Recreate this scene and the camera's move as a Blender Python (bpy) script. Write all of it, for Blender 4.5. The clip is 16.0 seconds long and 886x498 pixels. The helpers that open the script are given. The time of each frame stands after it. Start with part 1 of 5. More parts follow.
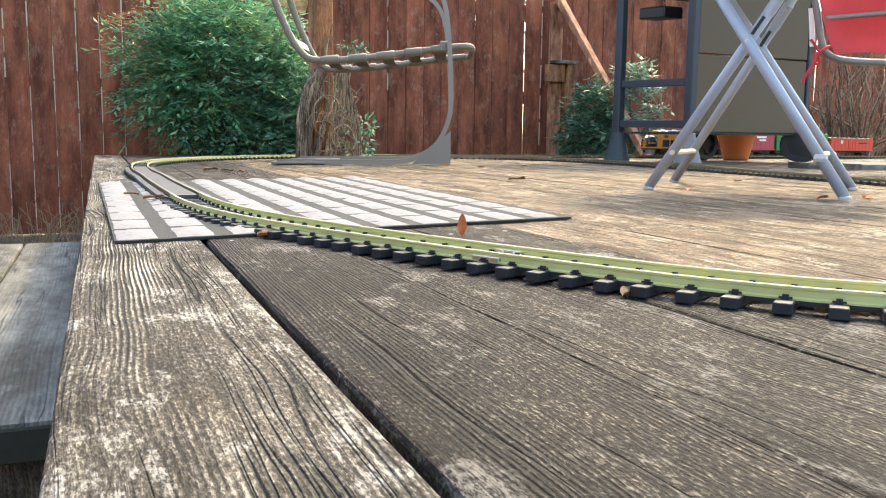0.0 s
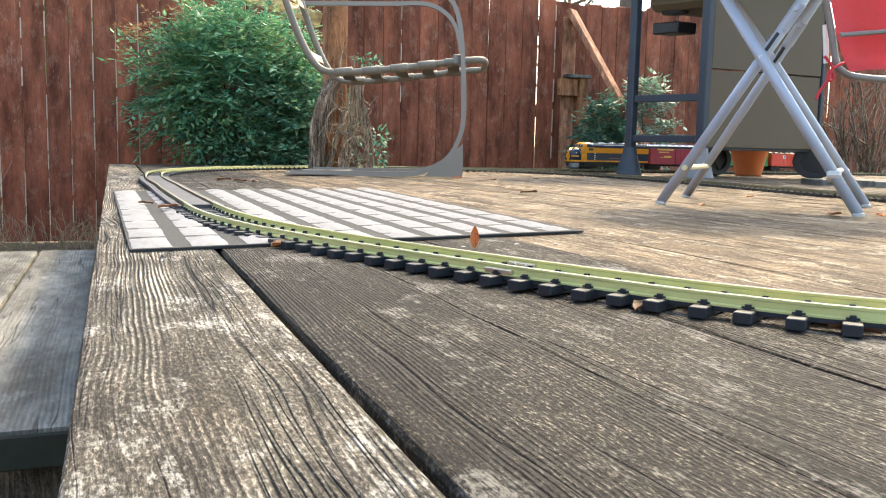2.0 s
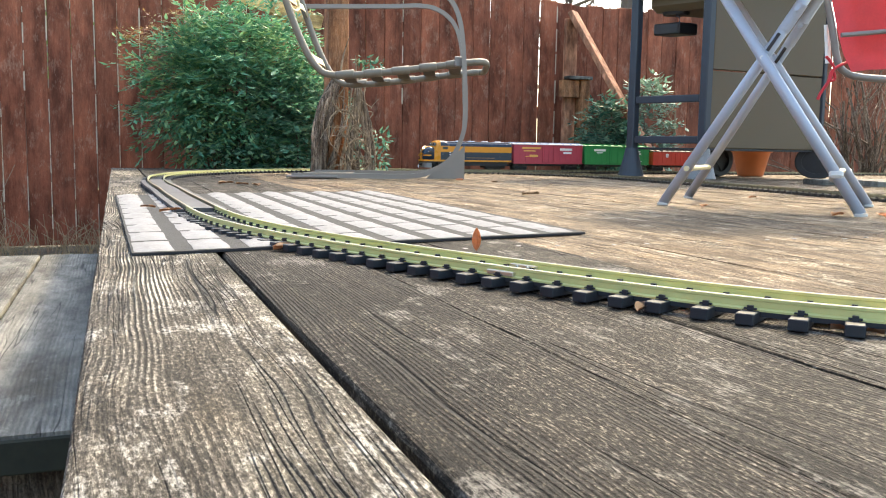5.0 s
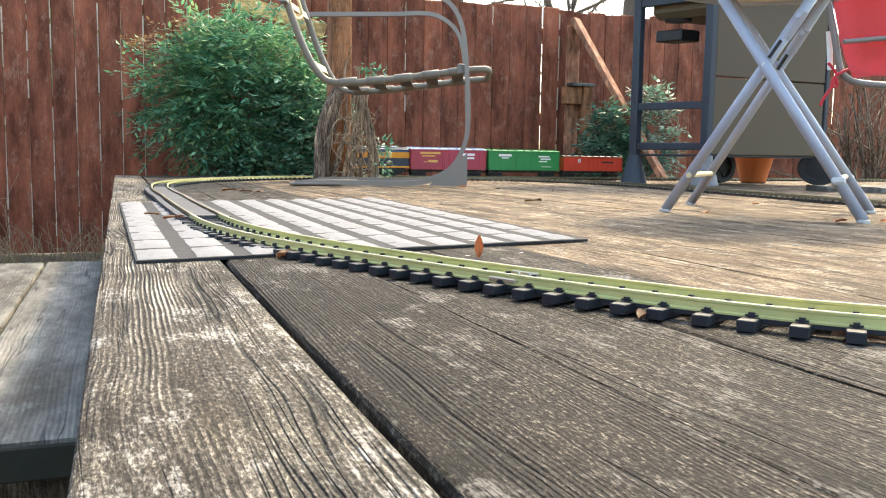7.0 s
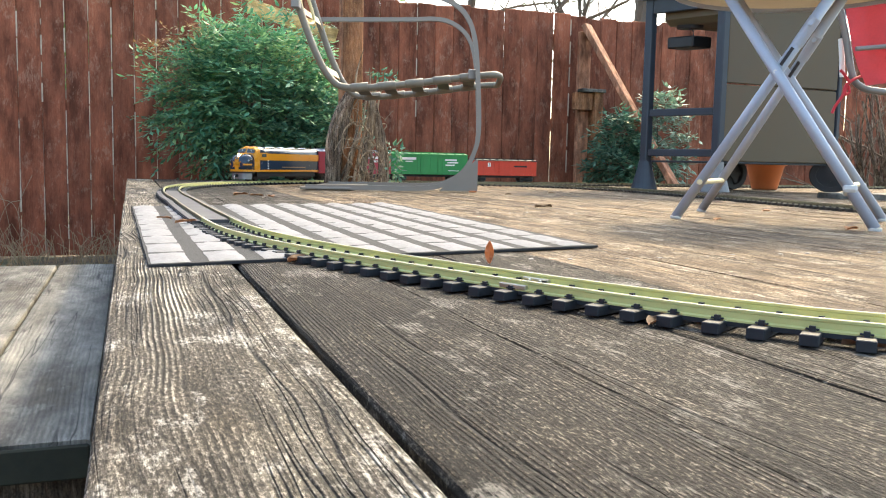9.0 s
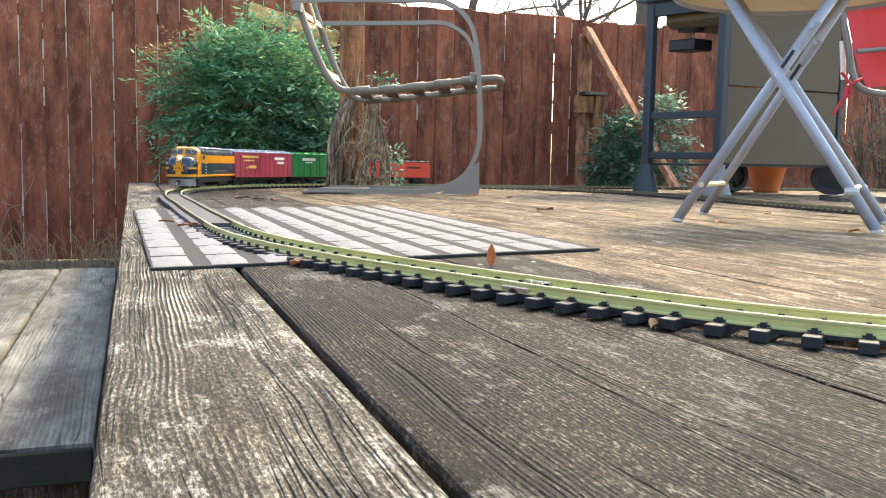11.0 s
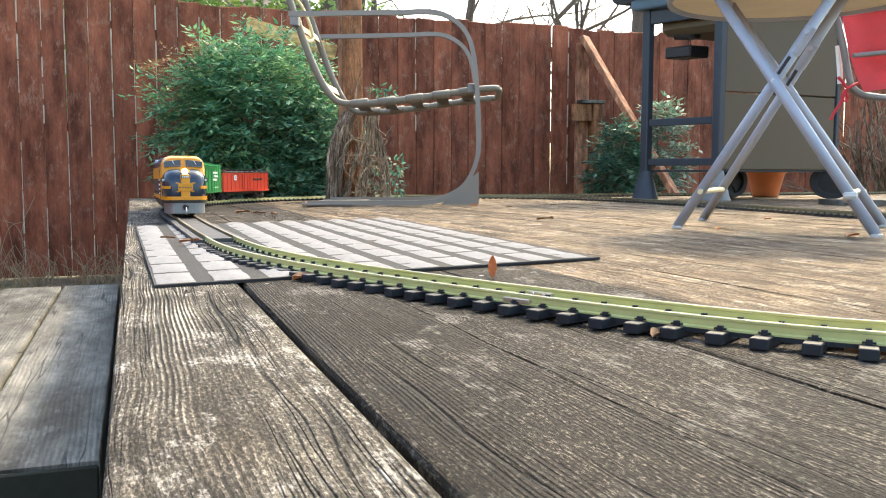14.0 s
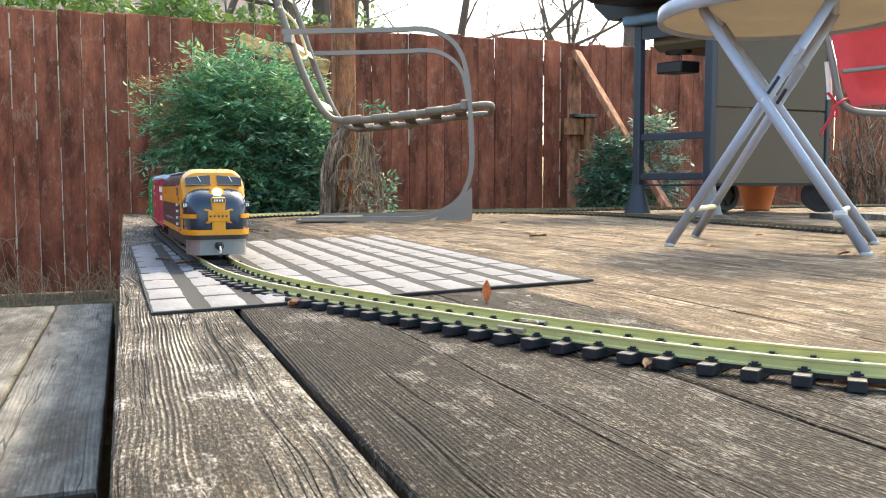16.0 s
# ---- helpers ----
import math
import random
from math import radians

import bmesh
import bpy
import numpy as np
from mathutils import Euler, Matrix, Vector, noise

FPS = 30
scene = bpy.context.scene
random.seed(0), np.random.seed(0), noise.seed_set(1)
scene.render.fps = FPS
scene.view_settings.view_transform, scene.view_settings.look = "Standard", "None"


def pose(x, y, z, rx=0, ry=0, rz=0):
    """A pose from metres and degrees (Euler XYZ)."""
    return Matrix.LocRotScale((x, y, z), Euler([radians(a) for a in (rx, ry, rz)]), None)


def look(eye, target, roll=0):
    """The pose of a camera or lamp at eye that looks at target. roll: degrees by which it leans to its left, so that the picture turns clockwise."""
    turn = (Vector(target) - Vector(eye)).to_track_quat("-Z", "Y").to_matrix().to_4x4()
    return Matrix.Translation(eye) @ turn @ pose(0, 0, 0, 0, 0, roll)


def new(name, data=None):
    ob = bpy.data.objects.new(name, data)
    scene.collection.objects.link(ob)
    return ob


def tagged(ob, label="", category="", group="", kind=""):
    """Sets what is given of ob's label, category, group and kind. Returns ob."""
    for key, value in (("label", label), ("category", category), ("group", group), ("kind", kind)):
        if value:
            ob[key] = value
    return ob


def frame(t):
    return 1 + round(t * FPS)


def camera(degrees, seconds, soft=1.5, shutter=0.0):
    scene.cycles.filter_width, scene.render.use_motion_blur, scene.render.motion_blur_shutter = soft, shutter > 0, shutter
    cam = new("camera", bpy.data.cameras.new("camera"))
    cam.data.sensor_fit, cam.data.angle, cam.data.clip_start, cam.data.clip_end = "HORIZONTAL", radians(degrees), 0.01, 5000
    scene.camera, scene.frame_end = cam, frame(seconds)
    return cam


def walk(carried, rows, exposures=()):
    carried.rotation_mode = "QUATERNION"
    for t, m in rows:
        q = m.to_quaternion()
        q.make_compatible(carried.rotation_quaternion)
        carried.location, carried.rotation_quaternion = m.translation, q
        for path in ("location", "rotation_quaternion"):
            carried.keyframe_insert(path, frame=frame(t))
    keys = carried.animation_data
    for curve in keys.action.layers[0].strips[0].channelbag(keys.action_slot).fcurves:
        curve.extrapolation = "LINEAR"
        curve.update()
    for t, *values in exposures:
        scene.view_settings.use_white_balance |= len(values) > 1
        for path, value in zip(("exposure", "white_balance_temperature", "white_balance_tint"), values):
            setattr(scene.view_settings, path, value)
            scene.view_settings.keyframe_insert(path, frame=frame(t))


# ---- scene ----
cam = camera(54.3, 16.0, soft=1.1)
EXPOSURES = [(0.0, 2.42, 7000, 3), (9.0, 2.35, 7000, 3), (16.0, 2.31, 7000, 3)]
PATH = [
    (0, (0.023, 0.097, 0.111), (0.755, 1.94, -0.148), 0.7),
    (0.5, (0.022, 0.097, 0.111), (0.75, 1.942, -0.146), 0.9),
    (1, (0.021, 0.096, 0.11), (0.741, 1.945, -0.138), 1.1),
    (1.5, (0.02, 0.094, 0.111), (0.732, 1.948, -0.126), 1.2),
    (2, (0.02, 0.095, 0.111), (0.73, 1.95, -0.12), 1.3),
    (2.5, (0.02, 0.095, 0.11), (0.729, 1.951, -0.12), 1.2),
    (3, (0.02, 0.094, 0.111), (0.726, 1.951, -0.12), 1.0),
    (3.5, (0.02, 0.094, 0.111), (0.723, 1.952, -0.118), 0.9),
    (4, (0.021, 0.095, 0.111), (0.723, 1.953, -0.116), 1.0),
    (6.5, (0.02, 0.094, 0.111), (0.728, 1.951, -0.109), 0.9),
    (7, (0.02, 0.092, 0.112), (0.719, 1.954, -0.099), 0.9),
    (7.5, (0.019, 0.091, 0.112), (0.71, 1.956, -0.097), 1.2),
    (8, (0.019, 0.091, 0.111), (0.704, 1.959, -0.1), 1.4),
    (8.5, (0.017, 0.09, 0.112), (0.694, 1.96, -0.097), 1.3),
    (9, (0.018, 0.089, 0.113), (0.696, 1.96, -0.087), 1.2),
    (11.5, (0.016, 0.088, 0.113), (0.689, 1.962, -0.075), 1.0),
    (12, (0.015, 0.088, 0.114), (0.687, 1.963, -0.064), 0.8),
    (12.5, (0.015, 0.087, 0.115), (0.682, 1.964, -0.06), 0.6),
    (13, (0.015, 0.086, 0.116), (0.68, 1.964, -0.06), 0.3),
    (13.5, (0.015, 0.085, 0.116), (0.683, 1.962, -0.059), 0.2),
    (14, (0.015, 0.084, 0.116), (0.689, 1.96, -0.054), 0.1),
    (14.5, (0.016, 0.085, 0.116), (0.69, 1.96, -0.054), 0.2),
    (15, (0.015, 0.085, 0.117), (0.693, 1.959, -0.048), 0.1),
    (15.5, (0.013, 0.083, 0.122), (0.699, 1.956, -0.029), 0.3),
    (16, (0.011, 0.077, 0.132), (0.7, 1.949, -0.011), -0.1),
]
walk(cam, [(t, look(eye, target, roll)) for t, eye, target, roll in PATH], EXPOSURES)

# world and sun: late, low sun through trees behind the fence on the right
world = bpy.data.worlds.new("world")
scene.world = world
world.use_nodes = True
wn = world.node_tree
sky = wn.nodes.new("ShaderNodeTexSky")
sky.sky_type, sky.sun_disc = "NISHITA", False
SUN_EL, SUN_AZ = 46.0, 47.0      # degrees; azimuth from +y towards +x
sky.sun_elevation, sky.sun_rotation = radians(SUN_EL), radians(SUN_AZ)
sky.dust_density = 3.0
bg = wn.nodes["Background"]
bg.inputs[1].default_value = 0.15
wn.links.new(sky.outputs[0], bg.inputs[0])
sun = new("sun", bpy.data.lights.new("sun", "SUN"))
sun.data.energy, sun.data.angle, sun.data.color = 1.15, radians(7.0), (1.0, 0.79, 0.54)
_e, _a = radians(SUN_EL), radians(SUN_AZ)
sun.matrix_world = look((0, 0, 0), (-math.sin(_a) * math.cos(_e), -math.cos(_a) * math.cos(_e), -math.sin(_e)))


# ---- node helpers ----
class Mat:
    def __init__(self, name, rough=0.6, metal=0.0):
        self.m = bpy.data.materials.new(name)
        self.m.use_nodes = True
        self.t = self.m.node_tree
        self.b = self.t.nodes["Principled BSDF"]
        self.b.inputs["Roughness"].default_value = rough
        self.b.inputs["Metallic"].default_value = metal

    def n(self, kind, **kw):
        node = self.t.nodes.new(kind)
        for k, v in kw.items():
            if k == "operation":
                node.operation = v
            elif k == "data_type":
                node.data_type = v
            elif k == "blend_type":
                node.blend_type = v
            elif k == "feature":
                node.feature = v
        return node

    def put(self, node, index, value):
        if isinstance(value, bpy.types.NodeSocket):
            self.t.links.new(value, node.inputs[index])
        else:
            node.inputs[index].default_value = value

    def coord(self, scale=(1, 1, 1), per_object=True, kind="Object"):
        tc = self.n("ShaderNodeTexCoord")
        out = tc.outputs[kind]
        if per_object:
            oi = self.n("ShaderNodeObjectInfo")
            mul = self.n("ShaderNodeVectorMath", operation="SCALE")
            mul.inputs[0].default_value = (37.0, 53.0, 71.0)
            self.put(mul, "Scale", oi.outputs["Random"])
            add = self.n("ShaderNodeVectorMath", operation="ADD")
            self.put(add, 0, out)
            self.put(add, 1, mul.outputs[0])
            out = add.outputs[0]
        return self.scale(out, scale)

    def scale(self, vec, scale):
        mp = self.n("ShaderNodeVectorMath", operation="MULTIPLY")
        self.put(mp, 0, vec)
        mp.inputs[1].default_value = scale
        return mp.outputs[0]

    def noise(self, vec, scale=5.0, detail=4.0, rough=0.6, distort=0.0):
        nz = self.n("ShaderNodeTexNoise")
        self.put(nz, "Vector", vec)
        nz.inputs["Scale"].default_value = scale
        nz.inputs["Detail"].default_value = detail
        nz.inputs["Roughness"].default_value = rough
        nz.inputs["Distortion"].default_value = distort
        return nz.outputs["Fac"]

    def ramp(self, fac, stops):
        r = self.n("ShaderNodeValToRGB")
        self.put(r, 0, fac)
        while len(r.color_ramp.elements) < len(stops):
            r.color_ramp.elements.new(0.5)
        for el, (p, c) in zip(r.color_ramp.elements, stops):
            el.position = p
            el.color = (*c, 1) if len(c) == 3 else c
        return r.outputs[0]

    def math(self, op, a, b=0.0, clamp=False):
        m = self.n("ShaderNodeMath", operation=op)
        m.use_clamp = clamp
        self.put(m, 0, a)
        self.put(m, 1, b)
        return m.outputs[0]

    def mix(self, fac, a, b, blend="MIX"):
        m = self.n("ShaderNodeMix", data_type="RGBA", blend_type=blend)
        self.put(m, 0, fac)
        self.put(m, 6, a if isinstance(a, bpy.types.NodeSocket) else (*a, 1))
        self.put(m, 7, b if isinstance(b, bpy.types.NodeSocket) else (*b, 1))
        return m.outputs[2]

    def bump(self, height, strength=0.5, distance=0.01):
        b = self.n("ShaderNodeBump")
        b.inputs["Strength"].default_value = strength
        b.inputs["Distance"].default_value = distance
        self.put(b, "Height", height)
        self.t.links.new(b.outputs[0], self.b.inputs["Normal"])

    def color(self, c):
        self.put(self.b, "Base Color", c if isinstance(c, bpy.types.NodeSocket) else (*c, 1))
        return self


def plain(name, rgb, rough=0.5, metal=0.0, vary=0.15, scale=30.0, bump=0.0, spec=None):
    m = Mat(name, rough, metal)
    v = m.coord()
    f = m.math("ADD", m.math("MULTIPLY", m.noise(v, scale, 5, 0.65), 0.6), m.math("MULTIPLY", m.noise(v, scale * 0.12, 3), 0.4))
    lo = tuple(c * (1 - vary) for c in rgb)
    hi = tuple(min(1, c * (1 + vary)) for c in rgb)
    m.color(m.ramp(f, [(0.3, lo), (0.7, hi)]))
    r = m.n("ShaderNodeMapRange")
    m.put(r, 0, f)
    r.inputs[1].default_value, r.inputs[2].default_value = 0.3, 0.7
    r.inputs[3].default_value, r.inputs[4].default_value = max(0.02, rough - 0.1), min(1, rough + 0.1)
    m.put(m.b, "Roughness", r.outputs[0])
    if bump:
        m.bump(f, bump, 0.002)
    return m.m


def wood(name, dark, mid, light, pale, axis="y", grain=170.0, pale_amount=0.5, knots=True, rough=0.75, crack=0.5, bump=0.6, fine_crack=1.0, contrast=1.0, fleck_share=1.25, ridge_gain=0.062, ring_gap=0.0058, grit_gain=0.40, fine_len=34.0, worn_level=0.975, mottled=True):
    """Sawn timber with grain along one axis, weather streaks, knots and drying cracks."""
    m = Mat(name, rough)
    raw = m.coord()
    sep = m.n("ShaderNodeSeparateXYZ")
    m.put(sep, 0, raw)
    order = {"y": (0, 1, 2), "x": (1, 0, 2), "z": (0, 2, 1)}[axis]
    cx, cl, cz = (sep.outputs[i] for i in order)
    comb = m.n("ShaderNodeCombineXYZ")
    for i, s in enumerate((cx, cl, cz)):
        m.put(comb, i, s)
    base = comb.outputs[0]
    # slow wander of the grain
    wander = m.noise(m.scale(base, (7, 1.9, 7)), 1.0, 2, 0.45)
    small = m.noise(m.scale(base, (30, 9, 30)), 1.0, 2, 0.5)
    gx = m.math("ADD", cx, m.math("ADD", m.math("MULTIPLY", wander, 0.020), m.math("MULTIPLY", small, 0.004)))
    if knots:
        vor = m.n("ShaderNodeTexVoronoi")
        m.put(vor, "Vector", m.scale(base, (5.0, 2.2, 0.01)))
        vor.inputs["Scale"].default_value = 1.0
        d = vor.outputs["Distance"]
        near = m.math("POWER", m.math("SUBTRACT", 1.0, m.math("MULTIPLY", d, 2.8), True), 2.0)
        gx = m.math("ADD", gx, m.math("MULTIPLY", near, 0.022))

    def streak(fx, fl, detail, rg):
        cc = m.n("ShaderNodeCombineXYZ")
        m.put(cc, 0, m.math("MULTIPLY", gx, fx))
        m.put(cc, 1, m.math("MULTIPLY", cl, fl))
        m.put(cc, 2, m.math("MULTIPLY", cz, 20.0))
        return m.noise(cc.outputs[0], 1.0, detail, rg)
    fine = streak(grain * 3.4, fine_len, 7, 0.75)
    rings = streak(grain * 1.15, 3.6, 4, 0.6)
    grit = m.noise(m.scale(base, (620, 210, 400)), 1.0, 6, 0.75)
    tone = m.math("ADD", m.math("ADD", m.math("MULTIPLY", fine, 0.38), m.math("MULTIPLY", rings, 0.22)), m.math("MULTIPLY", m.math("ADD", m.math("MULTIPLY", m.math("SUBTRACT", grit, 0.5), grit_gain / 0.40), 0.5), 0.40))
    # year rings standing proud in bands
    phase = m.math("ADD", m.math("MULTIPLY", gx, 2 * math.pi / ring_gap), m.math("MULTIPLY", rings, 4.0))
    ridge = m.math("SINE", phase)
    band = m.math("MULTIPLY", m.math("SUBTRACT", m.noise(m.scale(base, (16, 1.4, 10)), 1.0, 2), 0.40), 4.0, True)
    tone = m.math("ADD", tone, m.math("MULTIPLY", m.math("MULTIPLY", ridge, band), ridge_gain))
    tone = m.math("ADD", m.math("MULTIPLY", m.math("SUBTRACT", tone, 0.49), contrast), 0.49)
    col = m.ramp(tone, [(0.40, dark), (0.475, mid), (0.54, light), (0.63, pale)])
    # broad stains
    stain = m.noise(m.scale(base, (9, 2.6, 9)), 1.0, 5, 0.62)
    col = m.mix(1.0, col, m.ramp(stain, [(0.34, (0.42, 0.38, 0.33)), (0.48, (0.85, 0.82, 0.78)), (0.64, (1.3, 1.25, 1.17))]), "MULTIPLY")
    mottle = m.noise(m.scale(base, (26, 10, 26)), 1.0, 4, 0.6)
    col = m.mix(1.0 if mottled else 0.25, col, m.ramp(mottle, [(0.36, (0.62, 0.60, 0.58)), (0.5, (0.98, 0.97, 0.96)), (0.66, (1.45, 1.42, 1.36))]), "MULTIPLY")
    # pale worn patches broken up by the grain
    blot = m.noise(m.scale(base, (17, 11.0, 17)), 1.0, 4, 0.6)
    fleck = streak(150.0, 42.0, 4, 0.75)
    worn = m.math("MULTIPLY", m.math("SUBTRACT", m.math("ADD", m.math("MULTIPLY", blot, 1.7), m.math("MULTIPLY", fleck, fleck_share)), worn_level + 0.5 * fleck_share), 7.0, True)
    worn = m.math("MULTIPLY", worn, m.math("MULTIPLY", m.math("SUBTRACT", tone, 0.42), 7.0, True))
    col = m.mix(m.math("MULTIPLY", worn, pale_amount), col, pale)
    oi = m.n("ShaderNodeObjectInfo")
    col = m.mix(1.0, col, m.ramp(oi.outputs["Random"], [(0.0, (0.82, 0.81, 0.80)), (1.0, (1.12, 1.10, 1.06))]), "MULTIPLY")
    # drying cracks at two widths
    def cracks(fx, fl, width, level, soft):
        kn = streak(fx, fl, 2, 0.5)
        line = m.math("SUBTRACT", 1.0, m.math("MULTIPLY", m.math("ABSOLUTE", m.math("SUBTRACT", kn, 0.5)), width), True)
        gate = m.math("MULTIPLY", m.math("SUBTRACT", m.noise(m.scale(base, (26, 3.0, 10)), 1.0, 3), level), soft, True)
        return m.math("MULTIPLY", line, gate)
    cr = m.math("MULTIPLY", m.math("MAXIMUM", cracks(34.0, 1.1, 95.0, 0.44, 12.0), m.math("MULTIPLY", cracks(150.0, 4.0, 15.0, 0.45, 8.0), fine_crack)), crack, True)
    col = m.mix(cr, col, tuple(c * 0.22 for c in dark))
    if knots:
        heart = m.math("MULTIPLY", m.math("SUBTRACT", 1.0, m.math("MULTIPLY", d, 12.0), True), 0.8)
        col = m.mix(heart, col, tuple(c * 0.55 for c in mid))
    m.color(col)
    m.bump(m.math("SUBTRACT", m.math("ADD", m.math("MULTIPLY", fine, 0.7), m.math("ADD", m.math("MULTIPLY", rings, 0.8), m.math("MULTIPLY", m.math("MULTIPLY", ridge, band), 0.22))), m.math("MULTIPLY", cr, 1.6)), bump, 0.005)
    m.b.inputs["Specular IOR Level"].default_value = 0.18
    return m.m


# ---- materials ----
# tan raised and warmed: sunlight on the farther boards is in the colour
M_DECK = wood("sunlit_tan_deck_wood", (0.034, 0.024, 0.016), (0.104, 0.076, 0.051), (0.188, 0.144, 0.101), (0.50, 0.43, 0.34), pale_amount=0.9, crack=1.0, bump=0.8, fine_crack=0.5, contrast=0.95, ridge_gain=0.06, ring_gap=0.004, grit_gain=0.6)
# darker, browner tone for boards 1 to 3
M_DECKDARK = wood("dark_deck_wood", (0.0062, 0.0050, 0.0042), (0.0168, 0.0140, 0.0114), (0.033, 0.0285, 0.0240), (0.26, 0.245, 0.222), pale_amount=0.85, crack=0.8, bump=1.0, fine_crack=0.2, contrast=1.0, fleck_share=0.9, ridge_gain=0.014, ring_gap=0.0031, grit_gain=0.8, fine_len=60.0, worn_level=0.965)
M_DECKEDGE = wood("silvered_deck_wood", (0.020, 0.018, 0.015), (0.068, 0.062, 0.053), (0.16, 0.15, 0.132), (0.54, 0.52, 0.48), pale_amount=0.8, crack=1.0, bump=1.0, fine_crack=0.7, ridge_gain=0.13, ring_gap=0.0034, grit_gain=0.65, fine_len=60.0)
M_STEP = wood("step_wood", (0.062, 0.065, 0.063), (0.118, 0.122, 0.118), (0.165, 0.169, 0.163), (0.34, 0.34, 0.32), grain=90, pale_amount=0.35, crack=0.9, bump=0.3, fine_crack=0.15, contrast=0.6, fleck_share=0.8)
# mossy end grain, with the shade on the step's front darkened in
M_MOSSYSHADE = plain("shaded_mossy_end_grain", (0.022, 0.024, 0.016), 0.95, 0, 0.45, 60, 0.5)
M_JOIST = wood("joist_wood", (0.03, 0.026, 0.022), (0.08, 0.07, 0.06), (0.14, 0.125, 0.11), (0.22, 0.2, 0.18), axis="y", pale_amount=0.2)
M_FENCE = wood("fence_wood", (0.15, 0.044, 0.025), (0.24, 0.079, 0.045), (0.30, 0.110, 0.066), (0.46, 0.30, 0.22), axis="z", grain=55, pale_amount=0.45, knots=False, crack=0.4, bump=0.15, rough=0.7, fine_crack=0.4, contrast=0.6, mottled=False)
M_PALEEDGE = plain("pale_edge_strip", (0.50, 0.40, 0.29), 0.85, 0, 0.4, 25)
M_NEWWOOD = wood("new_lumber", (0.36, 0.16, 0.09), (0.48, 0.23, 0.14), (0.56, 0.29, 0.19), (0.66, 0.42, 0.3), axis="z", pale_amount=0.1, crack=0.1, bump=0.2)
M_POST = wood("post_wood", (0.16, 0.07, 0.035), (0.26, 0.12, 0.06), (0.34, 0.17, 0.09), (0.45, 0.3, 0.2), axis="z", pale_amount=0.2, crack=0.3, bump=0.3)
M_YELLOWWOOD = wood("pale_lumber", (0.42, 0.26, 0.1), (0.56, 0.37, 0.16), (0.66, 0.46, 0.22), (0.75, 0.6, 0.36), axis="x", pale_amount=0.1, crack=0.1, bump=0.2)
M_BARK = wood("bark", (0.035, 0.024, 0.016), (0.16, 0.115, 0.085), (0.34, 0.27, 0.21), (0.52, 0.43, 0.35), axis="z", grain=120, pale_amount=0.5, knots=False, crack=0.7)
M_VINEPALE = wood("pale_vine", (0.12, 0.08, 0.05), (0.30, 0.22, 0.15), (0.46, 0.36, 0.26), (0.62, 0.52, 0.40), axis="z", grain=120, pale_amount=0.4, knots=False, crack=0.4)
M_BRASS = plain("tarnished_brass", (0.52, 0.52, 0.22), 0.40, 0.2, 0.12, 60)
M_RAILDARK = plain("dull_brass", (0.2, 0.18, 0.11), 0.5, 0.6, 0.3, 40)
# matte pale tone that stands in for the glint along the rail tops
M_RAILHEAD = plain("rail_top_highlight", (0.34, 0.33, 0.25), 0.6, 0.0, 0.25, 60)
M_STEEL = plain("rail_joiner_metal", (0.55, 0.5, 0.4), 0.35, 0.9)
M_TIE = plain("black_plastic", (0.0085, 0.0115, 0.0165), 0.6, 0.0, 0.3, 120, 0.2)
M_TIEBROWN = plain("faded_brown_plastic", (0.045, 0.035, 0.027), 0.6, 0.0, 0.3, 50, 0.1)
M_PLATE = plain("dark_grey_plate", (0.045, 0.042, 0.045), 0.6, 0.0, 0.3, 18, 0.15)
M_CHAIR = plain("taupe_painted_steel", (0.21, 0.178, 0.152), 0.36, 0.1, 0.06, 25)
M_VINYL = plain("taupe_vinyl", (0.16, 0.135, 0.10), 0.5, 0.0, 0.2, 40)
M_STRAP = plain("dark_strap", (0.06, 0.05, 0.04), 0.6)
M_CREAM = plain("aged_cream_plastic", (0.6, 0.52, 0.3), 0.5)
M_BLUEGREY = plain("blue_grey_painted_tube", (0.35, 0.385, 0.455), 0.40, 0.1, 0.03, 300)
M_WHITEPL = plain("white_plastic", (0.5, 0.49, 0.45), 0.45, 0, 0.08)
M_SLEEVE = plain("bright_white_plastic", (0.8, 0.79, 0.75), 0.4, 0, 0.04)
M_TABLETOP = plain("cream_laminate_underside", (0.66, 0.60, 0.46), 0.55, 0.0, 0.2, 8)
M_GRILL = plain("slate_blue_enamel", (0.022, 0.032, 0.046), 0.45, 0.1, 0.2, 20)
M_GRILLTOP = plain("blue_grey_shelf", (0.09, 0.16, 0.24), 0.4, 0.1, 0.15, 20)
M_OLIVE = plain("olive_brown_panel", (0.088, 0.064, 0.033), 0.6, 0.0, 0.12, 6)
M_BLACK = plain("black_enamel", (0.008, 0.008, 0.009), 0.5)
M_RUBBER = plain("black_rubber", (0.015, 0.015, 0.016), 0.7, 0, 0.3, 60, 0.2)
M_GREYPL = plain("grey_plastic", (0.2, 0.2, 0.2), 0.5)
M_TERRA = plain("orange_terracotta", (0.55, 0.16, 0.05), 0.55, 0, 0.15, 12)
M_REDCLOTH = plain("red_fabric", (0.44, 0.085, 0.095), 0.8, 0, 0.12, 120, 0.2)
M_REDCORD = plain("red_cord", (0.5, 0.02, 0.03), 0.7)
M_GREYTUBE = plain("grey_tube", (0.20, 0.18, 0.165), 0.4, 0.2)
M_LEAFBROWN = plain("dry_leaf", (0.24, 0.135, 0.075), 0.7, 0, 0.4, 60, 0.2)
M_LEAFTAN = plain("tan_leaf", (0.46, 0.25, 0.12), 0.7, 0, 0.3, 60, 0.2)
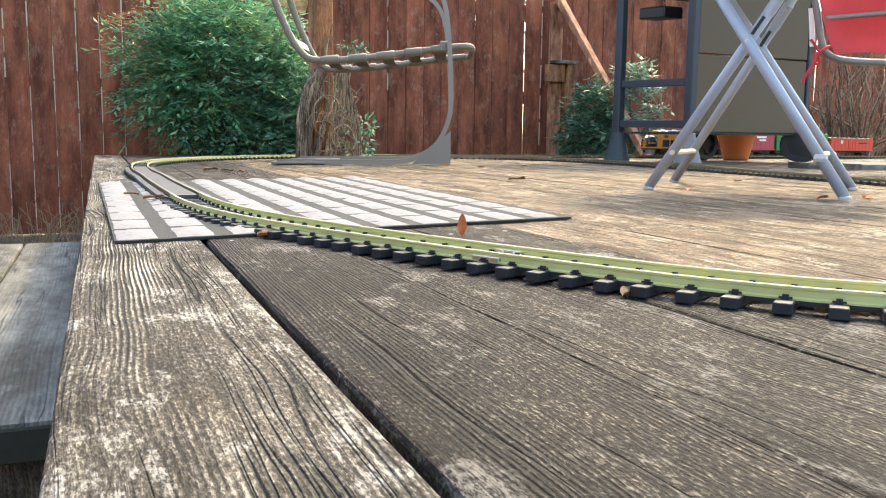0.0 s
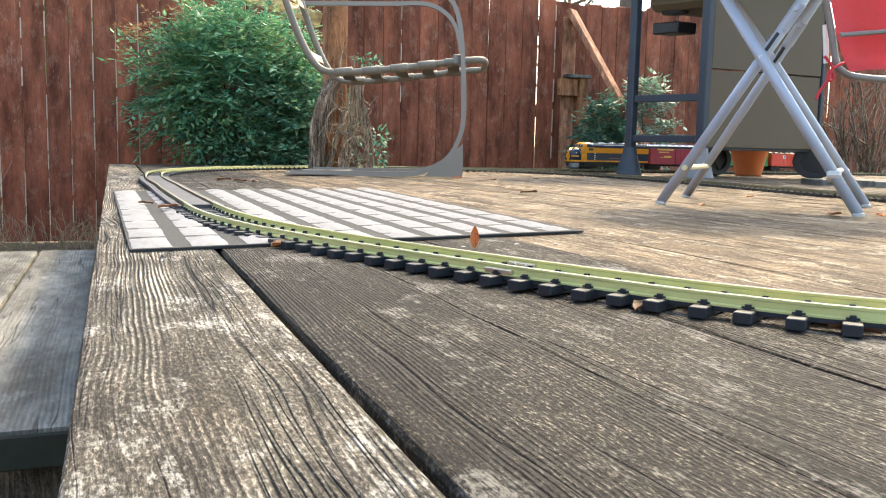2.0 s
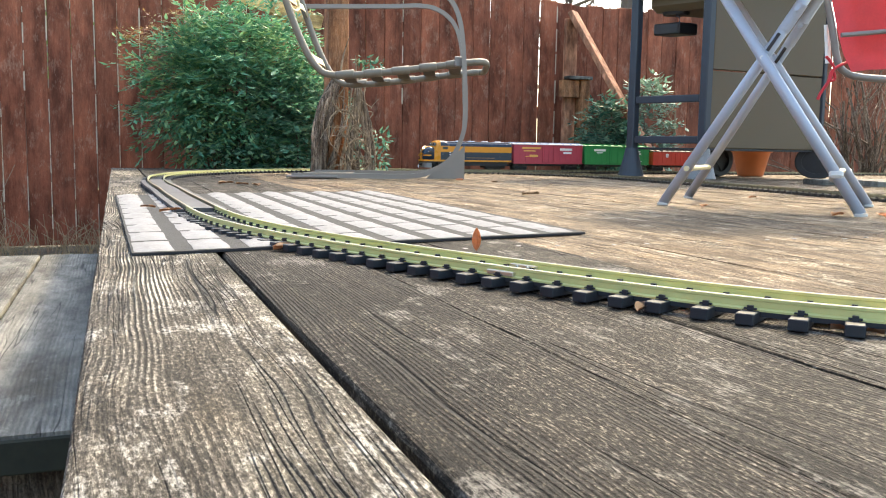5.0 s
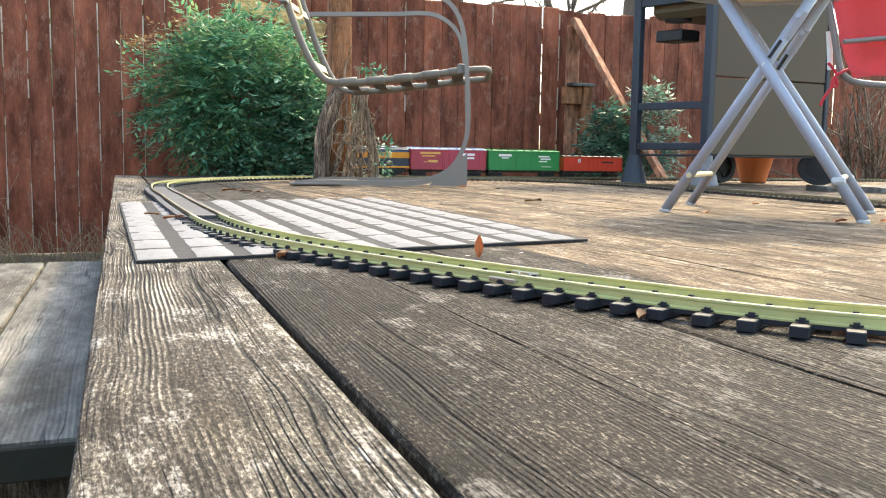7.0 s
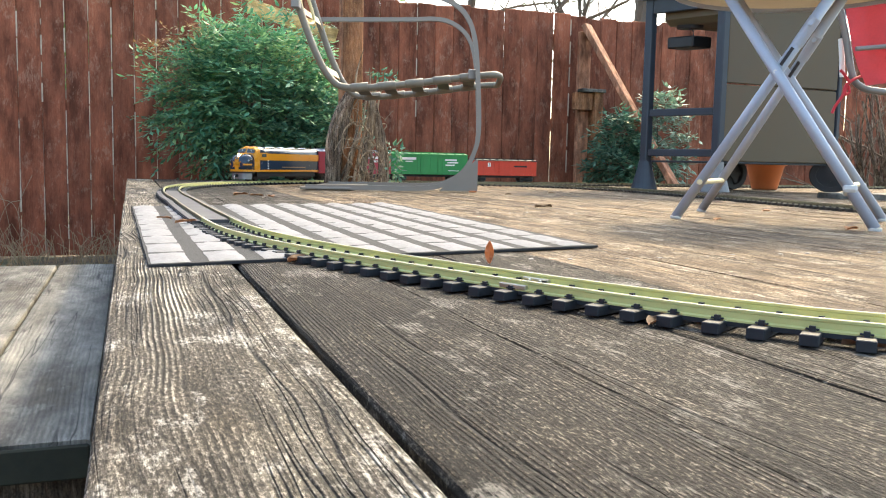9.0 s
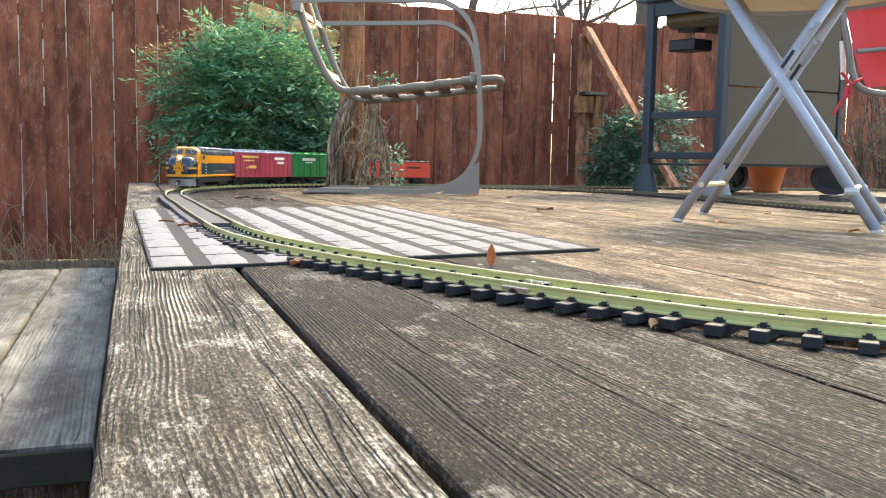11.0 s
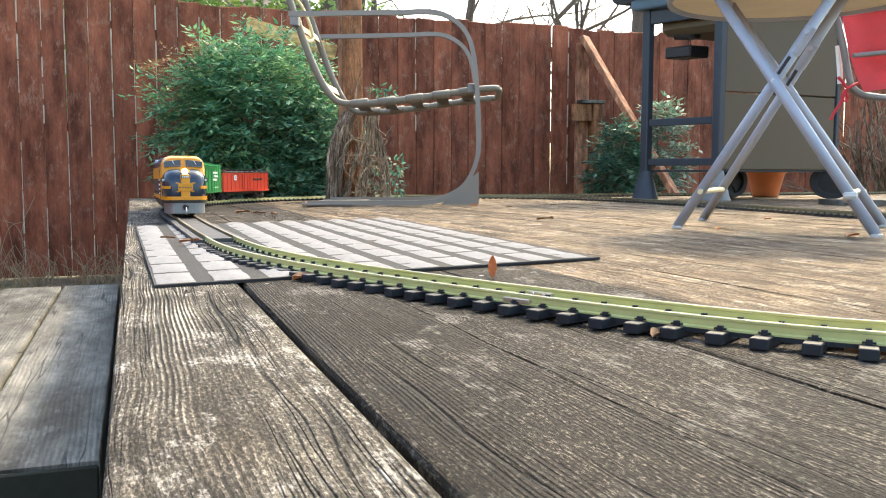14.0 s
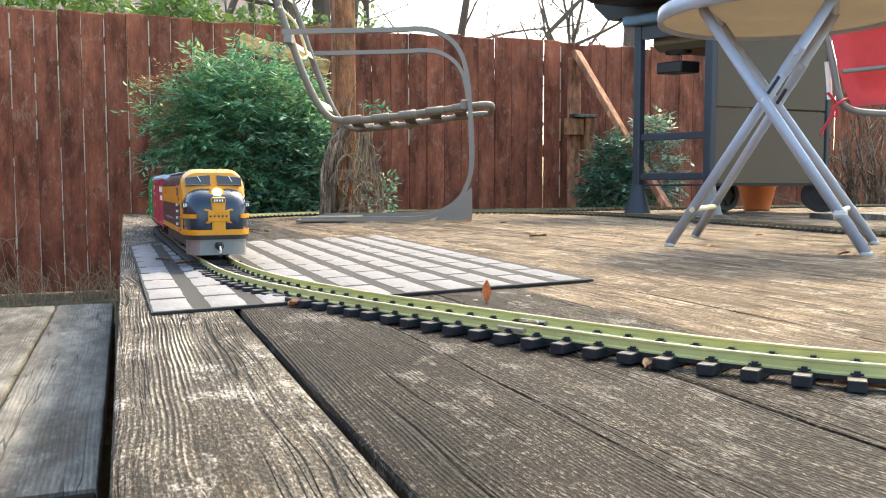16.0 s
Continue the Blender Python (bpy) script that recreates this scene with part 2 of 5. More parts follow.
M_LEAFORANGE = plain("orange_leaf", (0.42, 0.19, 0.085), 0.6, 0, 0.3, 60)
M_GRASSY = plain("dry_grass", (0.3, 0.22, 0.13), 0.9, 0, 0.4, 8)
M_MATWHITE = plain("mat_pile_white", (0.188, 0.187, 0.192), 0.95, 0, 0.28, 160, 0.6)
M_MATGREY = plain("mat_grey_rubber", (0.020, 0.020, 0.021), 0.95, 0, 0.4, 220, 0.6)
M_YELLOW = plain("train_yellow", (0.62, 0.25, 0.012), 0.3, 0, 0.05)
M_BLUE = plain("train_blue", (0.014, 0.028, 0.052), 0.22, 0, 0.1)
M_SILVER = plain("train_silver", (0.2, 0.21, 0.22), 0.35, 0.4)
M_ROOF = plain("train_roof_grey", (0.4, 0.45, 0.55), 0.4, 0.1)
M_MAROON = plain("boxcar_maroon", (0.4, 0.045, 0.07), 0.42, 0, 0.1)
M_GREEN = plain("boxcar_green", (0.02, 0.24, 0.06), 0.42, 0, 0.1)
M_RED = plain("reefer_red", (0.62, 0.055, 0.025), 0.42, 0, 0.08)
M_TRUCK = plain("truck_black", (0.01, 0.01, 0.011), 0.55)
M_WHEEL = plain("wheel_steel", (0.55, 0.53, 0.5), 0.3, 0.9)
M_WHEELDARK = plain("blackened_wheel_metal", (0.06, 0.058, 0.055), 0.45, 0.6)
M_LETTER = plain("white_lettering", (0.8, 0.8, 0.76), 0.5, 0, 0.03)
M_GOLD = plain("gold_lettering", (0.75, 0.42, 0.1), 0.5, 0, 0.03)
M_GOLDDIM = plain("faded_gold_lettering", (0.16, 0.11, 0.05), 0.5, 0, 0.05)
M_GLASSDARK = plain("dark_window", (0.06, 0.065, 0.065), 0.06, 0, 0.1)


def glow(name, rgb, strength):
    m = Mat(name, 0.4)
    m.color(rgb)
    m.b.inputs["Emission Color"].default_value = (*rgb, 1)
    m.b.inputs["Emission Strength"].default_value = strength
    return m.m


M_HEADLIGHT = glow("lit_headlamp", (1.0, 0.78, 0.32), 4.0)


def leaf_material(name, a, b, c, rough=0.45):
    m = Mat(name, rough)
    g = m.n("ShaderNodeNewGeometry")
    col = m.ramp(g.outputs["Random Per Island"], [(0.0, a), (0.55, b), (1.0, c)])
    big = m.noise(m.coord((1, 1, 1), False), 3.0, 2)
    col = m.mix(1.0, col, m.ramp(big, [(0.3, (0.75, 0.8, 0.8)), (0.7, (1.2, 1.15, 1.0))]), "MULTIPLY")
    m.color(col)
    tr = m.n("ShaderNodeBsdfTranslucent")
    m.put(tr, 0, col)
    ms = m.n("ShaderNodeMixShader")
    ms.inputs[0].default_value = 0.35
    m.t.links.new(m.b.outputs[0], ms.inputs[1])
    m.t.links.new(tr.outputs[0], ms.inputs[2])
    m.t.links.new(ms.outputs[0], m.t.nodes["Material Output"].inputs[0])
    return m.m


M_LEAF = leaf_material("nandina_leaves", (0.06, 0.20, 0.122), (0.14, 0.355, 0.205), (0.36, 0.52, 0.25), 0.5)
M_LEAFDARK = leaf_material("laurel_leaves", (0.04, 0.13, 0.09), (0.09, 0.24, 0.165), (0.32, 0.46, 0.31))
M_LEAFPALE = leaf_material("greyish_laurel_leaves", (0.12, 0.22, 0.17), (0.22, 0.36, 0.29), (0.40, 0.52, 0.42))
M_LEAFTIP = leaf_material("reddish_leaf_tips", (0.3, 0.12, 0.06), (0.38, 0.2, 0.08), (0.3, 0.25, 0.1))
M_IVY = leaf_material("far_green_leaves", (0.12, 0.22, 0.05), (0.2, 0.32, 0.08), (0.3, 0.4, 0.14))
M_TWIG = plain("pale_twig", (0.30, 0.23, 0.15), 0.8, 0, 0.3, 40)
M_TREE = plain("tree_bark", (0.13, 0.10, 0.075), 0.9, 0, 0.35, 9, 0.4)
M_HOUSEROOF = plain("far_roof", (0.16, 0.12, 0.11), 0.9, 0, 0.25, 4)
M_HOUSE = plain("far_brown_wall", (0.24, 0.17, 0.13), 0.8, 0, 0.15, 2)


def ground_material():
    m = Mat("ground_litter", 0.95)
    v = m.coord((1, 1, 1), False)
    f = m.noise(v, 9.0, 8, 0.7)
    g = m.noise(v, 0.8, 4, 0.6)
    col = m.ramp(f, [(0.3, (0.05, 0.038, 0.025)), (0.55, (0.15, 0.11, 0.07)), (0.75, (0.3, 0.24, 0.15))])
    col = m.mix(m.math("MULTIPLY", m.math("SUBTRACT", g, 0.45), 4.0, True), col, (0.08, 0.12, 0.035))
    m.color(col)
    m.bump(f, 0.8, 0.03)
    return m.m


M_GROUND = ground_material()


# ---- mesh helpers ----
def mesh_of(bm, name, material, smooth=False):
    bmesh.ops.recalc_face_normals(bm, faces=bm.faces)
    me = bpy.data.meshes.new(name)
    bm.to_mesh(me)
    bm.free()
    for mat in (material if isinstance(material, (list, tuple)) else [material]):
        me.materials.append(mat)
    if smooth:
        for p in me.polygons:
            p.use_smooth = True
    return me


def part(name, bm, material, parent, label="", m=None, smooth=False):
    ob = new(name, mesh_of(bm, name, material, smooth))
    ob.parent = parent
    if m is not None:
        ob.matrix_basis = m
    if label:
        ob["label"] = label
    return ob


def thing(name, bm, material, label, category, group="", kind="", m=None, smooth=False):
    ob = new(name, mesh_of(bm, name, material, smooth))
    if m is not None:
        ob.matrix_basis = m
    return tagged(ob, label, category, group, kind)


def empty(name, label, category, group="", kind="", m=None):
    ob = new(name)
    ob.empty_display_size = 0.05
    if m is not None:
        ob.matrix_basis = m
    return tagged(ob, label, category, group, kind)


def box(bm, x0, x1, y0, y1, z0, z1, bevel=0.0, seg=1, m=None):
    vs = [bm.verts.new((x, y, z)) for x in (x0, x1) for y in (y0, y1) for z in (z0, z1)]
    idx = [(0, 1, 3, 2), (4, 6, 7, 5), (0, 4, 5, 1), (2, 3, 7, 6), (0, 2, 6, 4), (1, 5, 7, 3)]
    fs = [bm.faces.new([vs[i] for i in f]) for f in idx]
    if bevel:
        es = list({e for f in fs for e in f.edges})
        r = bmesh.ops.bevel(bm, geom=es, offset=bevel, segments=seg, profile=0.5, affect="EDGES")
        vs = [v for v in set(vs) | set(r["verts"]) if v.is_valid]
    if m is not None:
        bmesh.ops.transform(bm, matrix=m, verts=list({v for v in vs}))
    return bm


def boxed(*a, **k):
    return box(bmesh.new(), *a, **k)


def smooth_path(points, closed=False, steps=6):
    """Catmull-Rom through the points."""
    p = [Vector(q) for q in points]
    n = len(p)
    out = []
    for i in range(n if closed else n - 1):
        a = p[(i - 1) % n] if closed or i > 0 else 2 * p[0] - p[1]
        b, c = p[i], p[(i + 1) % n]
        d = p[(i + 2) % n] if closed or i + 2 < n else 2 * p[-1] - p[-2]
        for k in range(steps):
            t = k / steps
            out.append(0.5 * (2 * b + (c - a) * t + (2 * a - 5 * b + 4 * c - d) * t * t + (3 * b - a - 3 * c + d) * t ** 3))
    if not closed:
        out.append(p[-1])
    return out


def sweep(bm, path, profile, closed=False, up=(0, 0, 1), scale=None, caps=True):
    """A profile (side, up) carried along a path."""
    path = [Vector(q) for q in path]
    n = len(path)
    up = Vector(up)
    rings = []
    for i, q in enumerate(path):
        if closed:
            t = path[(i + 1) % n] - path[i - 1]
        else:
            t = path[min(i + 1, n - 1)] - path[max(i - 1, 0)]
        t.normalize()
        side = t.cross(up)
        if side.length < 1e-4:
            side = t.cross(Vector((1, 0, 0)))
        side.normalize()
        u = side.cross(t)
        s = scale[i] if scale else 1.0
        rings.append([bm.verts.new(q + side * a * s + u * b * s) for a, b in profile])
    k = len(profile)
    for i in range(n if closed else n - 1):
        r0, r1 = rings[i], rings[(i + 1) % n]
        for j in range(k):
            bm.faces.new((r0[j], r0[(j + 1) % k], r1[(j + 1) % k], r1[j]))
    if caps and not closed:
        bm.faces.new(rings[0])
        bm.faces.new(list(reversed(rings[-1])))
    return bm


def ring(r, k=10, ry=None):
    return [(r * math.cos(2 * math.pi * i / k), (ry or r) * math.sin(2 * math.pi * i / k)) for i in range(k)]


def tube(bm, path, r, k=10, closed=False, up=(0.13, 0.21, 0.97), scale=None):
    return sweep(bm, path, ring(r, k), closed, up, scale)


def tubed(path, r, k=10, **kw):
    return tube(bmesh.new(), path, r, k, **kw)


def lathe(bm, prof, k=24, m=None):
    """Revolve (r, z) pairs about z."""
    rows = []
    for r, z in prof:
        rows.append([bm.verts.new((r * math.cos(2 * math.pi * i / k), r * math.sin(2 * math.pi * i / k), z)) for i in range(k)])
    for a, b in zip(rows, rows[1:]):
        for i in range(k):
            bm.faces.new((a[i], a[(i + 1) % k], b[(i + 1) % k], b[i]))
    bm.faces.new(list(reversed(rows[0])))
    bm.faces.new(rows[-1])
    if m is not None:
        bmesh.ops.transform(bm, matrix=m, verts=[v for r in rows for v in r])
    return bm


def lathed(prof, k=24, m=None):
    return lathe(bmesh.new(), prof, k, m)


# ---- setting ----
DECK_FAR, DECK_NEAR, DECK_RIGHT, PITCH = 4.62, -1.2, 5.1, 0.1235
GROUND_Z, STEP_Z, FENCE_Y = -0.50, -0.16, 5.70


def grass_ground():
    bm = bmesh.new()
    bmesh.ops.create_grid(bm, x_segments=60, y_segments=60, size=1.0)
    for v in bm.verts:
        r = v.co.length
        s = 4 + 400 * r ** 4
        v.co.x, v.co.y = v.co.x * s, v.co.y * s + 3
        v.co.z = GROUND_Z + (0.03 * noise.noise(Vector((v.co.x, v.co.y, 0)) * 1.5) if r < 1 else 0)
    thing("ground", bm, M_GROUND, "bare soil with dry grass and litter around the deck", "ground", kind="structure")


grass_ground()


def board_mesh(w, l, th, bevel=0.004, seed=0, cuts=14):
    """A board, length along y, with slightly wavering worn edges."""
    rnd = random.Random(seed)
    bm = bmesh.new()
    prof = [(0, -th), (0, -bevel * 1.3), (bevel * 0.4, -bevel * 0.3), (bevel * 1.3, 0), (w - bevel * 1.3, 0), (w - bevel * 0.4, -bevel * 0.3), (w, -bevel * 1.3), (w, -th)]
    rings = []
    for i in range(cuts + 1):
        y = l * i / cuts
        jl, jr = rnd.uniform(-0.0007, 0.0007), rnd.uniform(-0.0007, 0.0007)
        rings.append([bm.verts.new((x + (jl if x < w / 2 else jr), y, z + rnd.uniform(-0.0005, 0.0005))) for x, z in prof])
    k = len(prof)
    for a, b in zip(rings, rings[1:]):
        for j in range(k):
            bm.faces.new((a[j], a[(j + 1) % k], b[(j + 1) % k], b[j]))
    bm.faces.new(rings[0])
    bm.faces.new(list(reversed(rings[-1])))
    return bm


def fence():
    root = empty("fence", "tall red-brown stained board fence with weathered gaps", "fence", kind="structure")
    rnd = random.Random(5)
    meshes = []
    for k in range(7):
        bm = bmesh.new()
        w = (0.1266 if k < 5 else 0.1243) + rnd.uniform(-0.0004, 0.0004)
        h = 1.66 + rnd.uniform(-0.012, 0.012)
        box(bm, 0, w, 0, 0.018, 0, h, 0.0045)
        for v in bm.verts:
            if v.co.z > h - 0.03:
                v.co.z += rnd.uniform(-0.006, 0.006)
        meshes.append(mesh_of(bm, "fence_board", M_FENCE))
    # broken pale slivers that run up the joints between boards
    slivers = []
    for k in range(6):
        bm = bmesh.new()
        z = rnd.uniform(0.02, 0.1)
        while z < 1.6:
            l = rnd.uniform(0.03, 0.22)
            if rnd.random() < 0.75:
                w = rnd.uniform(0.0035, 0.0085)
                box(bm, -w / 2, w / 2, -0.0012, 0.004, z, min(z + l, 1.63))
            z += l + rnd.uniform(0.0, 0.07)
        slivers.append(mesh_of(bm, "worn_edge", M_PALEEDGE))
    x = -0.588 - 0.1275 * 22
    i = 0
    while x < 9.5:
        ob = new("board", meshes[rnd.randrange(5, 7) if x < 0.15 or 2.72 < x < 2.86 else rnd.randrange(5)])
        ob.parent = root
        ob.matrix_basis = pose(x + 0.0004, FENCE_Y + rnd.uniform(-0.004, 0.004), GROUND_Z + 0.01, rnd.uniform(-0.3, 0.3), rnd.uniform(-0.10, 0.10), rnd.uniform(-1.2, 1.2))
        if -1.2 < x < 0.75 or rnd.random() < 0.06:
            strip = new("worn_edge", slivers[i % 6])
            strip.parent = ob
            strip.matrix_basis = pose(0.1255, 0, 0)
        x += 0.1275
        i += 1
    for z in (-0.25, 0.35, 0.95):
        part("rail", boxed(-3.4, 9.5, FENCE_Y + 0.028, FENCE_Y + 0.066, z, z + 0.088, 0.003), M_FENCE, root)
    for px in (-2.2, 0.2, 2.6, 5.0, 7.4):
        part("post", boxed(px, px + 0.09, FENCE_Y + 0.07, FENCE_Y + 0.16, GROUND_Z, 1.1, 0.004), M_FENCE, root)


fence()


def side_fence(name, x0, y0, x1, y1):
    """Plain fence that closes the yard outside the view."""
    root = empty(name, "red-brown board fence closing the yard", "fence", kind="structure")
    d = Vector((x1 - x0, y1 - y0, 0))
    n = int(d.length / 0.14)
    me = mesh_of(boxed(0, 0.137, 0, 0.018, 0, 1.66, 0.002), "side_board", M_FENCE)
    a = math.degrees(math.atan2(d.y, d.x))
    for i in range(n):
        ob = new("board", me)
        ob.parent = root
        ob.matrix_basis = pose(x0 + d.x * i / n, y0 + d.y * i / n, GROUND_Z, 0, 0, a)


side_fence("fence_left", -3.4, -4.0, -3.4, 5.7)


# ---- the railway's line ----
def line_points():
    """Centre line of the track from the far straight round to the near curve."""
    pts = []
    for i in range(60):
        x = 7.0 - (7.0 - 1.6) * i / 60
        pts.append((x, FAR_LINE + 0.026 * (x - 1.6)))
    for q in smooth_path([(1.6, FAR_LINE, 0), (1.273, 4.256, 0), (0.961, 4.16, 0), (0.672, 3.99, 0), (0.429, 3.746, 0), (0.254, 3.442, 0), (0.159, 3.109, 0), (0.132, 2.777, 0), (0.128, 2.471, 0), (0.136, 2.2, 0), (0.138, 2.0, 0), (0.146, 1.65, 0), (0.157, 1.37, 0), (0.186, 1.18, 0), (0.2275, 1.035, 0), (0.2626, 0.937, 0),
                          (0.309, 0.826, 0), (0.350, 0.735, 0), (0.386, 0.662, 0), (0.428, 0.588, 0), (0.490, 0.512, 0), (0.62, 0.405, 0), (0.79, 0.30, 0), (1.0, 0.24, 0), (1.25, 0.27, 0), (1.5, 0.42, 0)], steps=14):
        pts.append((q.x, q.y))
    return [Vector((x, y, 0)) for x, y in pts]


FAR_LINE = 4.285
LINE = line_points()
LINE_S = [0.0]
for _p, _q in zip(LINE, LINE[1:]):
    LINE_S.append(LINE_S[-1] + (_q - _p).length)


def on_line(s, line=None, dist=None):
    line, dist = line or LINE, dist or LINE_S
    s = min(max(s, 0.0), dist[-1] - 1e-6)
    lo, hi = 0, len(dist) - 1
    while hi - lo > 1:
        mid = (lo + hi) // 2
        if dist[mid] <= s:
            lo = mid
        else:
            hi = mid
    f = (s - dist[lo]) / (dist[hi] - dist[lo])
    return line[lo].lerp(line[hi], f), (line[hi] - line[lo]).normalized()


RAIL = [(-0.0042, 0.0), (0.0042, 0.0), (0.0042, 0.0012), (0.0012, 0.002), (0.0011, 0.0062), (0.0019, 0.0068), (0.0019, 0.0086), (-0.0019, 0.0086), (-0.0019, 0.0068), (-0.0011, 0.0062), (-0.0012, 0.002), (-0.0042, 0.0012)]
TIE_TOP, RAIL_TOP = 0.0078, 0.0164


def tie_mesh(mat):
    """A tie with a small cross-shaped spike on each side of both rails."""
    bm = bmesh.new()
    box(bm, -0.0425, 0.0425, -0.0060, 0.0060, 0.0, TIE_TOP, 0.0006)
    for sx in (-1, 1):
        for o in (-1, 1):
            x = sx * 0.0225 + o * 0.0052
            box(bm, x - 0.0014, x + 0.0014, -0.0020, 0.0020, TIE_TOP, TIE_TOP + 0.0036)
            box(bm, x - 0.0011, x + 0.0011, -0.0042, 0.0042, TIE_TOP + 0.0008, TIE_TOP + 0.0020)
            box(bm, x - o * 0.0014 - 0.0012, x - o * 0.0014 + 0.0012, -0.0012, 0.0012, TIE_TOP + 0.0022, TIE_TOP + 0.0034)
    return mesh_of(bm, "tie", mat)


def track(name, line, dist, s0, s1, label, near0, near1, rail_mat, tie_mat, pitch=0.0297, group="railway track", plain_from=None):
    root = empty(name, label, "track", group)
    n = max(4, int((s1 - s0) / 0.02))
    for sx in (-1, 1):
        path = []
        for i in range(n + 1):
            p, t = on_line(s0 + (s1 - s0) * i / n, line, dist)
            nrm = Vector((t.y, -t.x, 0))
            path.append(p + nrm * 0.0225 * sx + Vector((0, 0, TIE_TOP)))
        rail = part("rail", sweep(bmesh.new(), path, RAIL), rail_mat, root)
        # thin pale strip on the rail: the highlight is put in as colour
        if rail_mat is M_BRASS:
            top = [q + Vector((0, 0, 0.0086)) for q in path]
            part("worn_railhead", sweep(bmesh.new(), top, [(-0.0015, 0), (0.0015, 0), (0.0012, 0.0003), (-0.0012, 0.0003)]), M_RAILHEAD, rail, "pale strip with the rail top's highlight in its colour")
    me = tie_mesh(tie_mat)
    rest_v, rest_f = [], []
    rnd = random.Random(3)
    s = s0 + pitch / 2
    while s < s1:
        p, t = on_line(s, line, dist)
        a = math.degrees(math.atan2(t.y, t.x)) - 90 + rnd.uniform(-1.5, 1.5)
        m = pose(p.x, p.y, 0.0003, 0, 0, a)
        if near0 <= s <= near1:
            ob = new("tie", me)
            ob.parent = root
            ob.matrix_basis = m
        else:
            b = len(rest_v)
            for v in me.vertices:
                rest_v.append(tuple(m @ v.co))
            rest_f += [tuple(b + i for i in f.vertices) for f in me.polygons]
        s += pitch
    if rest_v:
        mm = bpy.data.meshes.new("far_ties")
        mm.from_pydata(rest_v, [], rest_f)
        mm.materials.append(tie_mat)
        ob = new("tie_row", mm)
        ob.parent = root
        ob["kind"] = "stuff"
    # web strips under the rails between the ties
    for sx in (-1, 1):
        path = []
        for i in range(n + 1):
            p, t = on_line(s0 + (s1 - s0) * i / n, line, dist)
            path.append(p + Vector((t.y, -t.x, 0)) * 0.0225 * sx + Vector((0, 0, 0.0045)))
        part("tie_web", sweep(bmesh.new(), path, [(-0.004, 0), (0.004, 0), (0.004, 0.004), (-0.004, 0.004)]), tie_mat, root)
    return root


def s_at(x, y):
    return min(range(len(LINE)), key=lambda i: (LINE[i] - Vector((x, y, 0))).length)


S_CROSS0, S_CROSS1 = LINE_S[s_at(0.15, 2.75)], LINE_S[s_at(0.15, 1.52)]
track("track", LINE, LINE_S, S_CROSS1 - 0.02, LINE_S[-1], "curved brass rails on black plastic ties, laid on the deck", S_CROSS1, LINE_S[-1], M_BRASS, M_TIE)
track("track", LINE, LINE_S, S_CROSS0 - 2.2, S_CROSS0, "yellowed brass rails curving round the deck's far corner", S_CROSS0 - 1.9, S_CROSS0, M_BRASS, M_TIE)
track("track", LINE, LINE_S, S_CROSS0, S_CROSS1 - 0.02, "dull dark rails running through the crossing plates", S_CROSS1 - 0.3, S_CROSS1, M_RAILDARK, M_TIE)
track("track", LINE, LINE_S, 0.0, S_CROSS0 - 2.2, "dull weathered rails along the deck's far edge", 3.0, 6.0, M_RAILDARK, M_TIEBROWN)

BRANCH = smooth_path([(1.28, FAR_LINE - 0.085, 0), (1.58, 4.08, 0), (1.83, 3.98, 0), (2.0, 3.75, 0), (2.075, 3.4, 0), (2.05, 2.95, 0), (1.99, 2.5, 0), (1.915, 2.0, 0), (1.86, 1.5, 0), (1.80, 0.9, 0)], steps=16)
BRANCH_S = [0.0]
for _p, _q in zip(BRANCH, BRANCH[1:]):
    BRANCH_S.append(BRANCH_S[-1] + (_q - _p).length)
track("track", BRANCH, BRANCH_S, 0.0, BRANCH_S[-1], "weathered branch track with dark brown ties on the deck", 0.6, 3.2, M_RAILDARK, M_TIEBROWN)


def crossing():
    """Flat dark plates between and beside the rails over the mat."""
    root = empty("crossing_plate", "flat dark grey plastic crossing plates between the rails", "track plate")
    for off, w, z in ((0.0, 0.0335, 0.0135), (-0.0345, 0.012, 0.0115), (0.0345, 0.010, 0.0115)):
        n = 24
        path = [on_line(S_CROSS0 + (S_CROSS1 - S_CROSS0) * i / n) for i in range(n + 1)]
        path = [p + Vector((t.y, -t.x, 0)) * -off + Vector((0, 0, 0)) for p, t in path]
        part("plate", sweep(bmesh.new(), path, [(-w / 2, TIE_TOP), (w / 2, TIE_TOP), (w / 2, z), (-w / 2, z)]), M_PLATE, root)


crossing()


def joiner():
    root = empty("rail_joiner", "metal rail joiner clamped at a rail joint", "rail joiner")
    s = LINE_S[s_at(0.339, 0.76)]
    for sx in (-1, 1):
        p, t = on_line(s + 0.006 * sx)
        q = p + Vector((t.y, -t.x, 0)) * 0.0225 * sx
        m = pose(q.x, q.y, 0, 0, 0, math.degrees(math.atan2(t.y, t.x)))
        part("clamp", boxed(-0.0145, 0.0145, -0.0048, 0.0048, TIE_TOP + 0.0012, TIE_TOP + 0.0052, 0.0006), M_STEEL, root, m=m)
        for bx in (-0.006, 0.006):
            part("screw", lathed([(0.0014, 0), (0.0014, 0.0012), (0.0008, 0.0016)], 8, pose(bx, 0.0048 * sx, TIE_TOP + 0.003, -90 * sx, 0, 0)), M_WHEEL, root, m=m)


joiner()


